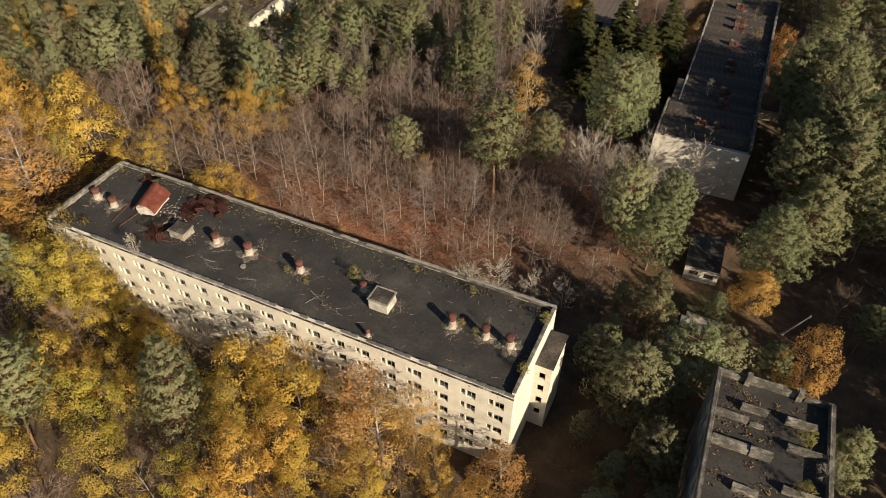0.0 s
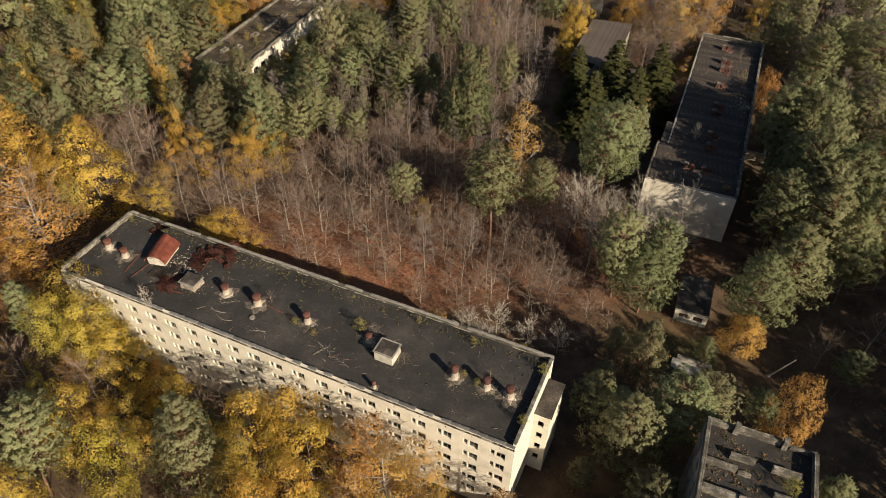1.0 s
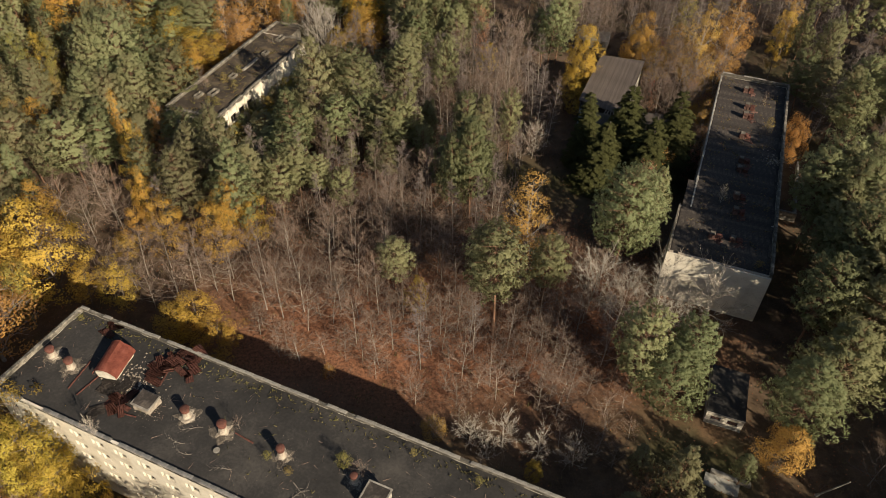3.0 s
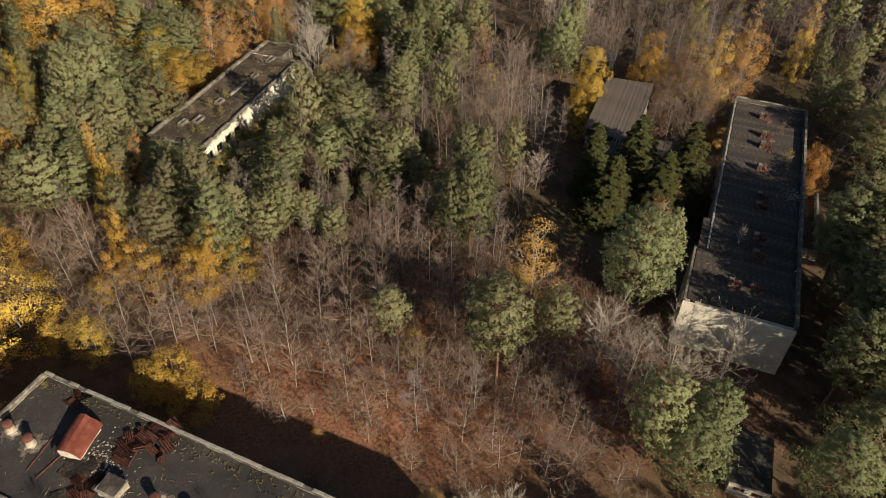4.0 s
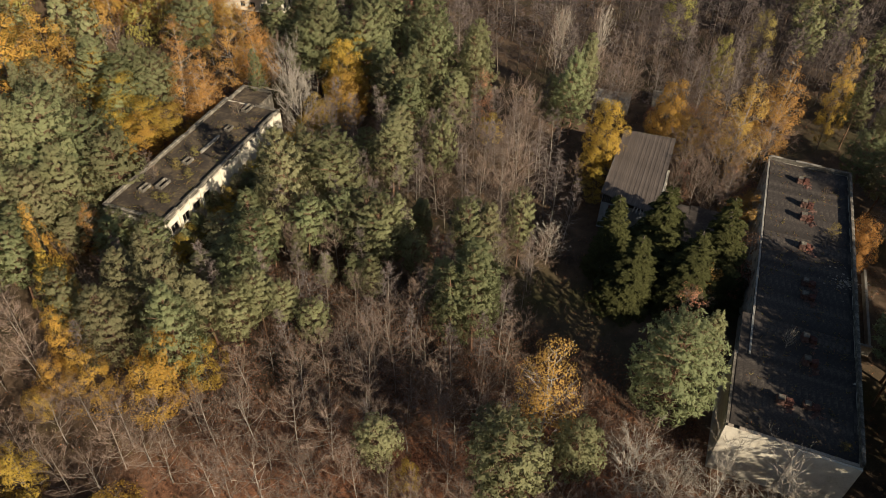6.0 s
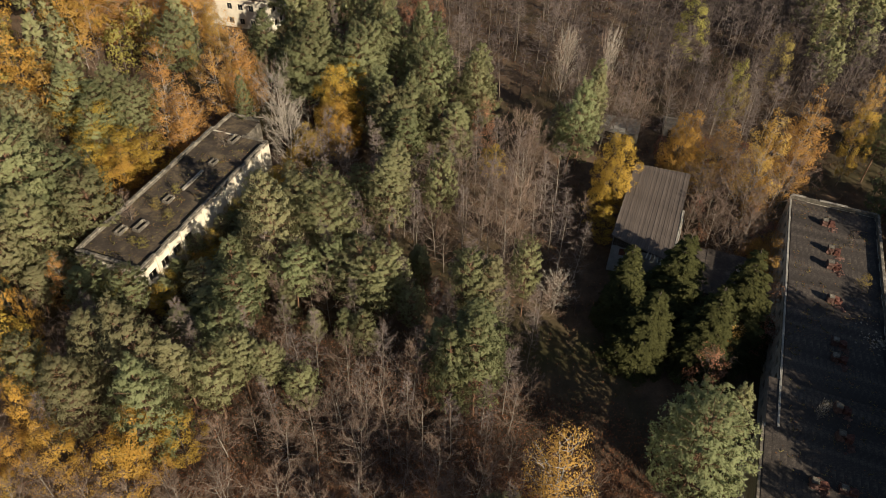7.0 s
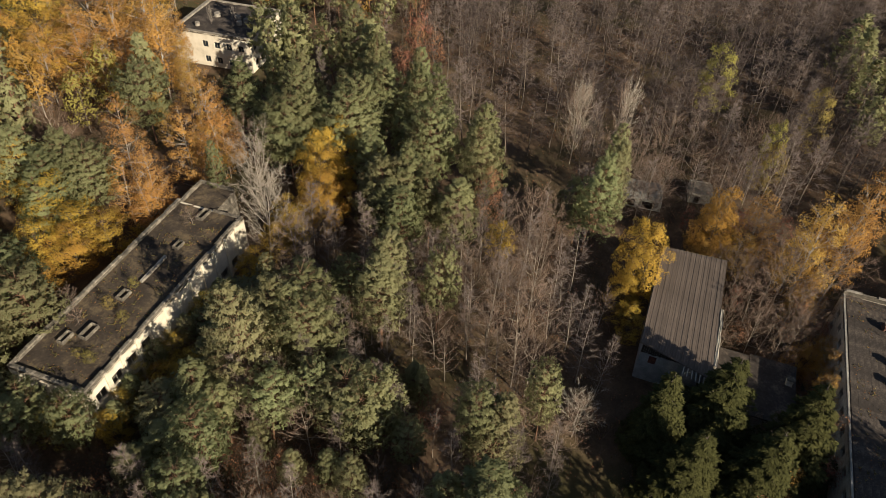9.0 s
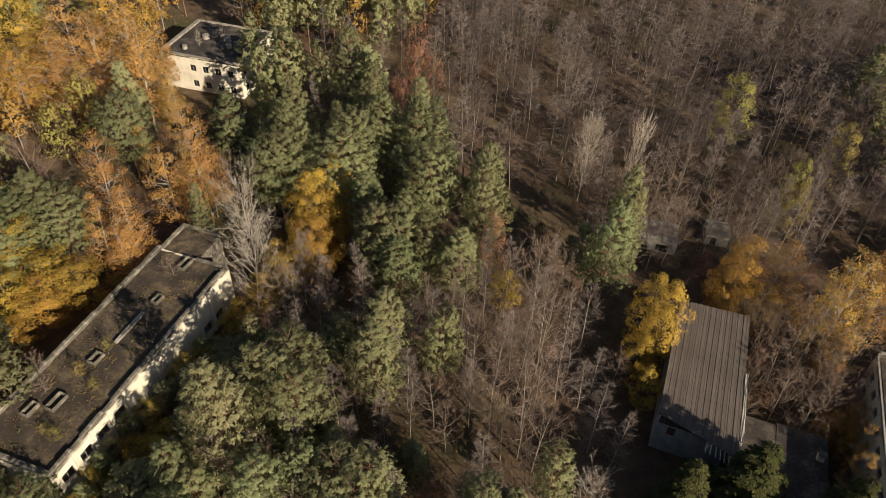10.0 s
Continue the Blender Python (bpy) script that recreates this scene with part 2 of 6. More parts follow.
def drum(bm, x, y, z0, z1, r0, r1, sides=12, cap=True):
    low = [bm.verts.new((x + r0 * math.cos(a), y + r0 * math.sin(a), z0)) for a in [2 * math.pi * k / sides for k in range(sides)]]
    top = [bm.verts.new((x + r1 * math.cos(a), y + r1 * math.sin(a), z1)) for a in [2 * math.pi * k / sides for k in range(sides)]]
    for k in range(sides):
        bm.faces.new((low[k], low[(k + 1) % sides], top[(k + 1) % sides], top[k]))
    if cap:
        bm.faces.new(top)
    bm.faces.new(low[::-1])


def wall(length, height, thick, holes):
    """A wall along x from 0 with its face at y=0 and its back at y=thick; holes (x0, z0, x1, z1) go right through."""
    bm = bmesh.new()
    xs = sorted({0.0, length, *[h[0] for h in holes], *[h[2] for h in holes]})
    zs = sorted({0.0, height, *[h[1] for h in holes], *[h[3] for h in holes]})
    at = {}

    def vert(i, j, k):
        if (i, j, k) not in at:
            at[i, j, k] = bm.verts.new((xs[i], thick * k, zs[j]))
        return at[i, j, k]

    def solid(i, j):
        if not (0 <= i < len(xs) - 1 and 0 <= j < len(zs) - 1):
            return False
        x, z = (xs[i] + xs[i + 1]) / 2, (zs[j] + zs[j + 1]) / 2
        return not any(h[0] < x < h[2] and h[1] < z < h[3] for h in holes)

    for i in range(len(xs) - 1):
        for j in range(len(zs) - 1):
            if not solid(i, j):
                continue
            for k in (0, 1):
                bm.faces.new([vert(i, j, k), vert(i + 1, j, k), vert(i + 1, j + 1, k), vert(i, j + 1, k)])
            for (di, dj), (a, b) in (((-1, 0), ((i, j), (i, j + 1))), ((1, 0), ((i + 1, j), (i + 1, j + 1))),
                                     ((0, -1), ((i, j), (i + 1, j))), ((0, 1), ((i, j + 1), (i + 1, j + 1)))):
                if not solid(i + di, j + dj):
                    bm.faces.new([vert(*a, 0), vert(*b, 0), vert(*b, 1), vert(*a, 1)])
    return bm


def window_mesh(w, h):
    """A casement frame with one upright, its foot at the origin, 8 cm deep."""
    bm, s = bmesh.new(), 0.07
    box(bm, 0, 0, 0, w, 0.08, s)
    box(bm, 0, 0, h - s, w, 0.08, h)
    for x in (0, w - s) + ((w * 0.45,) if w > 1 else ()):
        box(bm, x, 0.004, s, x + s, 0.076, h - s)
    return bm


def frozen(name, bm, mat):
    me = bpy.data.meshes.new(name)
    bmesh.ops.recalc_face_normals(bm, faces=bm.faces)
    bm.to_mesh(me)
    bm.free()
    me.materials.append(mat)
    return me


def add_window(parent, m, w, h, cache={}, broken=False):
    key = (round(w, 2), round(h, 2))
    if key not in cache:
        cache[key] = (frozen("window", window_mesh(w, h), FRAME_PAINT), frozen("pane", block(0.05, 0.035, 0.05, w - 0.05, 0.045, h - 0.05), GLASS))
    ob = share("window", cache[key][0], m, parent)
    if not broken:
        share("pane", cache[key][1], Matrix.Identity(4), ob)
    return ob


# ---- ground ----
def make_ground():
    verts, faces = [], []
    xs = [-3000, -900, -400] + list(range(-200, 201, 4)) + [400, 900, 3000]
    ys = [-3000, -900, -200] + list(range(20, 421, 4)) + [700, 1200, 3000]
    for y in ys:
        for x in xs:
            z = 0.0
            if abs(x) <= 200 and 20 <= y <= 420:
                z = 0.28 * noise.noise((x * 0.06, y * 0.06, 0)) + 0.16 * noise.noise((x * 0.21, y * 0.21, 3)) - 0.08
            verts.append((x, y, z))
    w = len(xs)
    for j in range(len(ys) - 1):
        for i in range(w - 1):
            a = j * w + i
            faces.append((a, a + 1, a + w + 1, a + w))
    ground = new("ground", mesh_of("ground", verts, faces, [FLOOR], smooth=True))
    tagged(ground, "forest floor of rusty leaf litter, soil and dry grass", "ground", kind="structure")


make_ground()


# ---- buildings ----
def shell(parent, length, width, height, thick, south=(), east=(), west=(), north=(), mat=PLASTER, names=("wall", "wall", "wall", "wall"), at=Matrix.Identity(4)):
    for name, span, m, holes in (
            (names[0], length, pose(0, 0, 0), south), (names[1], width - 2 * thick, pose(length, thick, 0, 0, 0, 90), east),
            (names[2], length, pose(length, width, 0, 0, 0, 180), north), (names[3], width - 2 * thick, pose(0, width - thick, 0, 0, 0, -90), west)):
        ob = part(name, wall(span, height, thick, list(holes)), mat, parent)
        ob.matrix_local = at @ m


def coping(parent, spans, mat, z, name="coping", step=2.4, thick=0.16, gone=0.06, out=0.05):
    """Coping stones along straight runs (x0, y0, x1, y1, width), each laid a little crooked, some missing."""
    for x0, y0, x1, y1, wide in spans:
        run, turn = math.hypot(x1 - x0, y1 - y0), math.degrees(math.atan2(y1 - y0, x1 - x0))
        count = max(1, round(run / step))
        me = frozen(name, block(0.01, -wide / 2 - out, 0, run / count - 0.02, wide / 2 + out, thick, rough=0.025), mat)
        for k in range(count):
            if random.random() < gone:
                continue
            f = k / count
            share(name, me, pose(x0 + (x1 - x0) * f, y0 + (y1 - y0) * f + random.uniform(-0.02, 0.02), z + random.uniform(0, 0.02),
                                 0, 0, turn + random.uniform(-0.7, 0.7)), parent)


def slab_roof(parent, spans, mat, name="roof", sag=0.05, cell=1.6, label=""):
    """A flat felted roof deck with shallow dips."""
    x0, y0, x1, y1, z0, z1 = spans
    nx, ny = max(2, int((x1 - x0) / cell)), max(2, int((y1 - y0) / cell))
    bm = bmesh.new()
    grid = [[bm.verts.new((x0 + (x1 - x0) * i / nx, y0 + (y1 - y0) * j / ny,
                           z1 + sag * noise.noise((i * 0.7, j * 0.7, x0)))) for i in range(nx + 1)] for j in range(ny + 1)]
    for j in range(ny):
        for i in range(nx):
            bm.faces.new((grid[j][i], grid[j][i + 1], grid[j + 1][i + 1], grid[j + 1][i]))
    low = [bm.verts.new(p) for p in ((x0, y0, z0), (x1, y0, z0), (x1, y1, z0), (x0, y1, z0))]
    bm.faces.new(low[::-1])
    rim = [grid[0], [r[-1] for r in grid], grid[-1][::-1], [r[0] for r in grid][::-1]]
    for k, edge in enumerate(rim):
        bm.faces.new([low[k], low[(k + 1) % 4]] + edge[::-1])
    return part(name, bm, mat, parent, label)


def long_block():
    """Five storeys, twenty bays, low parapets."""
    length, width, deck = 77.5, 16.4, 16.4
    block_at = pose(-59.85, 89.65, 0, 0, 0, -23.97)
    b = thing("apartment_block", block_at, "long five-storey cream plastered block with black felt roof", "building")
    sills = (2.1, 4.85, 7.6, 10.35, 13.1)
    holes, vents = [], []
    for k in range(20):
        right = length - 1.14 - 3.85 * k
        for s in sills:
            holes += [(right - 1.3, s, right, s + 1.5), (right - 2.12, s + 0.35, right - 1.5, s + 1.5)]
        vents.append((right - 1.15, 15.45, right - 0.85, 15.72))
    shell(b, length, width, deck, 0.4, south=holes + vents)
    for n, (x0, z0, x1, z1) in enumerate(holes):
        add_window(b, pose(x0, 0.28, z0), x1 - x0, z1 - z0, broken=random.random() < 0.8)
    # floors inside, seen through the openings
    for z in (0.2, 2.9, 5.65, 8.4, 11.15, 13.9):
        part("floor_slab", block(0.41, 0.41, z - 0.2, length - 0.41, width - 0.41, z), INSIDE, b)
    part("corridor_wall", block(0.41, 6.2, 0.2, length - 0.41, 6.4, deck - 0.45), INSIDE, b)
    for k in range(1, 20):
        x = length + 0.45 - 3.85 * k
        if x > 1:
            part("room_wall", block(x - 0.08, 0.41, 0.21, x + 0.08, 6.19, deck - 0.46), INSIDE, b)
    slab_roof(b, (0, 0, length, width, deck - 0.4, deck), BITUMEN, label="black bitumen felt, patched and littered")
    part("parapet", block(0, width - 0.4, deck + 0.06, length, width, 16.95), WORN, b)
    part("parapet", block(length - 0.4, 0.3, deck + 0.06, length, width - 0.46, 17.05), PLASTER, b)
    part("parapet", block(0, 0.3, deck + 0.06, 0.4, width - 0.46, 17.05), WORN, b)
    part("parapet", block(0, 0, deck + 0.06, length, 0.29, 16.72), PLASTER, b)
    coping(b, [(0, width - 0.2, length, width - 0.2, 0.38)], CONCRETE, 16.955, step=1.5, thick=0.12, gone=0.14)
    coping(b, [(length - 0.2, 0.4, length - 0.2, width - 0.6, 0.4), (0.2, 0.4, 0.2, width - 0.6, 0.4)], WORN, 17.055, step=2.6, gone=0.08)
    coping(b, [(0, 0.16, length, 0.16, 0.36)], TIN, 16.725, name="tin_coping", step=1.3, thick=0.05, gone=0.12, out=0.07)
    # stair tower on the gable
    a_top = 13.4
    for name, bm, at in (("stair_tower_wall", wall(2.4, a_top, 0.3, [(0.7, z, 1.6, z + 1.3) for z in (2.6, 5.3, 8.0, 10.7)]), pose(length + 0.004, 8.6, 0)),
                         ("stair_tower_wall", wall(5.7, a_top, 0.3, []), pose(length + 2.404, 8.904, 0, 0, 0, 90)),
                         ("stair_tower_wall", wall(2.4, a_top, 0.3, []), pose(length + 2.404, 14.908, 0, 0, 0, 180))):
        part(name, bm, PLASTER, b).matrix_local = at
    part("stair_tower_roof", block(length + 0.01, 8.5, a_top + 0.004, length + 2.55, 15.0, a_top + 0.22, rough=0.03, cuts=2), GREY_FELT, b)
    for z in (2.6, 5.3, 8.0, 10.7):
        add_window(b, pose(length + 0.7, 8.75, z), 0.9, 1.3, broken=True)
    return block_at, deck


LONG_AT, LONG_DECK = long_block()


def ruined_block():
    """The open-topped block beside it: parapets, cross walls and stubs over a bare deck."""
    width, depth, deck = 13.9, 34.0, 15.2
    at = pose(37.45, 63.95, 0, 0, 0, -22.0) @ pose(0, -depth, 0)
    b = thing("ruined_block", at, "roofless concrete block with broken cross walls and saplings on top", "building")
    holes = [(y, z, y + 1.6, z + 1.4) for z in (2.0, 4.8, 7.6, 10.4, 12.7) for y in [1.5 + 3.4 * k for k in range(9)]]
    shell(b, width, depth, deck, 0.4, west=[(h[0], h[1], h[2], h[3]) for h in holes], mat=GREY_CONCRETE)
    for h in holes:
        add_window(b, pose(0.15, depth - 0.4 - h[0], h[1], 0, 0, -90), 1.6, 1.4, broken=True)
    for z in (2.9, 5.7, 8.5, 11.3):
        part("floor_slab", block(0.41, 0.41, z - 0.2, width - 0.41, depth - 0.41, z), INSIDE, b)
    slab_roof(b, (0, 0, width, depth, deck - 0.3, deck), BITUMEN, name="deck", sag=0.1)
    part("parapet", block(0, 0, deck + 0.1, 0.5, depth - 0.51, 16.5, rough=0.03, cuts=3), WORN, b)
    part("parapet", block(width - 0.5, 0, deck + 0.1, width, depth - 0.51, 16.45, rough=0.03, cuts=3), WORN, b)
    for x0, x1, h in ((0, 3.4, 16.3), (4.2, 9.4, 16.5), (10.6, width, 15.9)):
        part("parapet", block(x0, depth - 0.5, deck + 0.1, x1, depth, h, rough=0.04, cuts=2), WORN, b)
    for x in (3.4, 9.5):
        part("pier", block(x + 0.02, depth - 0.9, deck + 0.1, x + 0.68, depth - 0.1, 17.2, rough=0.03, cuts=1), WORN, b)
    for x0, x1, y, h, t in ((3.4, 6.5, 4.6, 1.0, 0.5), (8.6, 12.0, 4.6, 1.1, 0.6), (0.6, 4.4, 6.4, 0.9, 0.6), (4.6, 6.2, 6.6, 0.5, 0.5), (9.0, 13.3, 8.3, 0.9, 0.6),
                            (0.6, 4.8, 10.6, 1.0, 0.9), (4.9, 7.4, 10.7, 1.2, 0.8), (3.6, 6.4, 16.0, 0.8, 0.7), (8.8, 13.3, 14.2, 0.9, 0.6), (0.6, 6.0, 20.2, 1.0, 0.7), (8.8, 13.3, 20.6, 1.0, 0.7)):
        part("wall_stub", block(x0, depth - y - t / 2, deck + 0.02, x1, depth - y + t / 2, deck + h, rough=0.05, cuts=2), WORN, b)
    return at, deck


RUIN_AT, RUIN_DECK = ruined_block()


def east_block():
    """Three storeys, blank stepped gable, flat felt roof with a row of stacks."""
    width, length, deck, front, back = 18.0, 72.4, 10.6, 15.0, 2.1
    at = pose(42.5, 125.19, 0, 0, 0, -22.2)
    b = thing("flat_roofed_block", at, "three-storey pale block with blank gable and dark felt roof", "building")
    west = [(y, z, y + 1.6, z + 1.5) for z in (1.4, 4.6, 7.8) for y in [2.0 + 3.6 * k for k in range(15)]]
    shell(b, width, front, deck, 0.4, mat=WHITE_BRICK)
    rear = pose(back, front + 0.004, 0)
    shell(b, width - back, length - front, deck, 0.4, west=west, mat=WHITE_BRICK, at=rear)
    for h in west:
        add_window(b, rear @ pose(0.15, length - front - 0.4 - h[0], h[1], 0, 0, -90), 1.6, 1.5, broken=True)
    for z in (0.2, 3.6, 7.0):
        part("floor_slab", block(back + 0.41, front + 0.42, z - 0.2, width - 0.41, length - 0.41, z), INSIDE, b)
    part("gable_bay", block(9.8, -0.4, 0, 17.996, -0.004, deck + 0.2, rough=0.01), PLASTER, b, "pale plastered projecting bay")
    part("gable_facing", block(0.02, -0.12, 0, 9.78, -0.004, deck + 0.25), PLASTER, b)
    slab_roof(b, (0, 0, width, front, deck - 0.4, deck), GREY_FELT, label="dark grey felt in long strips")
    slab_roof(b, (back, front + 0.004, width, length, deck - 0.4, deck), GREY_FELT, label="dark grey felt in long strips")
    part("parapet", block(width - 0.35, 0, deck + 0.06, width, length - 0.4, 11.6, rough=0.02, cuts=3), WORN, b)
    part("parapet", block(0, 0.36, deck + 0.06, 0.35, front, 10.95), WORN, b)
    part("parapet", block(back, length - 0.38, deck + 0.06, width - 0.36, length, 11.5, rough=0.02, cuts=2), WORN, b)
    part("roof_edge", block(back, front + 0.01, deck + 0.06, back + 0.3, length - 0.4, 10.82, rough=0.02, cuts=3), GREY_CONCRETE, b)
    coping(b, [(0.3, 0.15, width - 0.4, 0.15, 0.4)], RUBBLE, deck + 0.05, name="coping_stone", step=0.8, thick=0.32, gone=0.15)
    coping(b, [(width - 0.17, 0.3, width - 0.17, length - 0.5, 0.4)], WORN, 11.61, step=3.0, thick=0.1, gone=0.12)
    coping(b, [(back + 0.2, length - 0.2, width - 0.5, length - 0.2, 0.4)], CONCRETE, 11.51, step=2.4, thick=0.12, gone=0.15)
    # felt strips run along the roof
    me = frozen("felt_strip", block(0, 0, 0, 1.05, 23.4, 0.012), GREY_FELT)
    for i in range(16):
        for j in range(3):
            if i < 2 and j:
                continue
            share("felt_strip", me, pose(0.6 + i * 1.03, 0.7 + j * 23.5, deck + 0.06 + 0.008 * (i % 2) + random.uniform(0, 0.006)), b)
    return at, deck


EAST_AT, EAST_DECK = east_block()


def west_block():
    """Low block with an overgrown roof, white parapets and an open colonnade along the lit side."""
    width, length, deck = 14.2, 43.2, 9.1
    at = pose(-62.84, 174.81, 0, 0, 0, -20.3)
    b = thing("low_white_block", at, "low white-walled block with overgrown felt roof and peeling paint", "building")
    east = [(y, z, y + 2.2, z + 2.0) for z, bays in ((1.2, 11), (5.4, 4)) for y in [0.9 + 3.6 * k for k in range(bays)]]
    south = [(x, z, x + 2.0, z + 2.0) for z in (1.2, 5.4) for x in [1.0 + 3.0 * k for k in range(4)]]
    shell(b, width, length, deck, 0.4, east=east, south=south, mat=PLASTER)
    for h in east:
        add_window(b, pose(width - 0.15, 0.4 + h[0], h[1], 0, 0, 90), 2.2, 2.0, broken=True)
    for h in south:
        add_window(b, pose(h[0], 0.15, h[1]), 2.0, 2.0, broken=True)
    for z in (0.2, 4.8):
        part("floor_slab", block(0.41, 0.41, z - 0.2, width - 0.41, length - 0.41, z), INSIDE, b)
    slab_roof(b, (0, 0, width, length, deck - 0.4, deck), MOSSY_FELT, label="grey felt with patches of moss and dry grass")
    part("parapet", block(0, 0, deck + 0.06, 0.6, length, 9.75, rough=0.02, cuts=2), WORN, b)
    part("parapet", block(width - 0.55, 0, deck + 0.06, width, length, 9.6, rough=0.02, cuts=2), WORN, b)
    part("parapet", block(0.61, 0, deck + 0.06, width - 0.56, 0.6, 9.6, rough=0.02, cuts=2), WORN, b)
    part("parapet", block(7.9, length - 0.5, deck + 0.06, width - 0.56, length, 9.5, rough=0.06, cuts=3), WORN, b)
    coping(b, [(0.3, 0, 0.3, length, 0.6), (width - 0.28, 0, width - 0.28, length, 0.5), (0.7, 0.3, width - 0.6, 0.3, 0.6)], WORN, 9.755, step=2.2, thick=0.12, gone=0.1)
    # the lower corner wing, half fallen in
    wing = pose(0.2, length + 0.01, 0)
    shell(b, 7.6, 7.2, deck - 0.5, 0.4, mat=WORN, at=wing)
    slab_roof(b, (0.2, length + 0.01, 7.8, length + 7.2, deck - 0.7, deck - 0.46), MOSSY_FELT, sag=0.25, cell=1.0)
    part("parapet", block(0.2, length + 6.7, deck - 0.3, 7.8, length + 7.2, deck + 0.25, rough=0.08, cuts=3), WORN, b)
    part("parapet", block(0.2, length + 0.02, deck - 0.3, 0.7, length + 6.69, deck + 0.35, rough=0.05, cuts=3), WORN, b)
    for k in range(12):
        part("pilaster", block(width + 0.004, 0.2 + 3.6 * k, 0, width + 0.3, 0.75 + 3.6 * k, deck + 0.3), PLASTER, b)
    return at, deck


WEST_AT, WEST_DECK = west_block()


def far_block():
    width, depth, deck = 22.0, 19.0, 9.5
    at = pose(-67.9, 288.0, 0, 0, 0, -16.5)
    b = thing("distant_pavilion", at, "small flat-roofed pale pavilion among birches", "building")
    south = [(x, z, x + 1.6, z + 1.8) for z in (1.2, 5.6) for x in (8.0, 11.5, 15.0, 18.5)]
    east = [(y, z, y + 1.6, z + 1.8) for z in (1.2, 5.6) for y in (1.5, 5.0, 8.5, 12.0)]
    shell(b, width, depth, deck, 0.4, south=south, east=east, mat=PLASTER)
    for h in south:
        add_window(b, pose(h[0], 0.15, h[1]), 1.6, 1.8)
    for h in east:
        add_window(b, pose(width - 0.15, 0.4 + h[0], h[1], 0, 0, 90), 1.6, 1.8)
    part("floor_slab", block(0.41, 0.41, 4.6, width - 0.41, depth - 0.41, 4.8), INSIDE, b)
    slab_roof(b, (0, 0, width, depth, deck - 0.4, deck), GREY_FELT)
    for spans in ((0, 0, deck + 0.06, width, 0.4, 10.0), (0, depth - 0.4, deck + 0.06, width, depth, 10.0),
                  (0, 0.41, deck + 0.06, 0.9, depth - 0.41, 10.1), (width - 0.4, 0.41, deck + 0.06, width, depth - 0.41, 10.0)):
        part("parapet", block(*spans, rough=0.02, cuts=1), CONCRETE, b)
    return at, deck


FAR_AT, FAR_DECK = far_block()


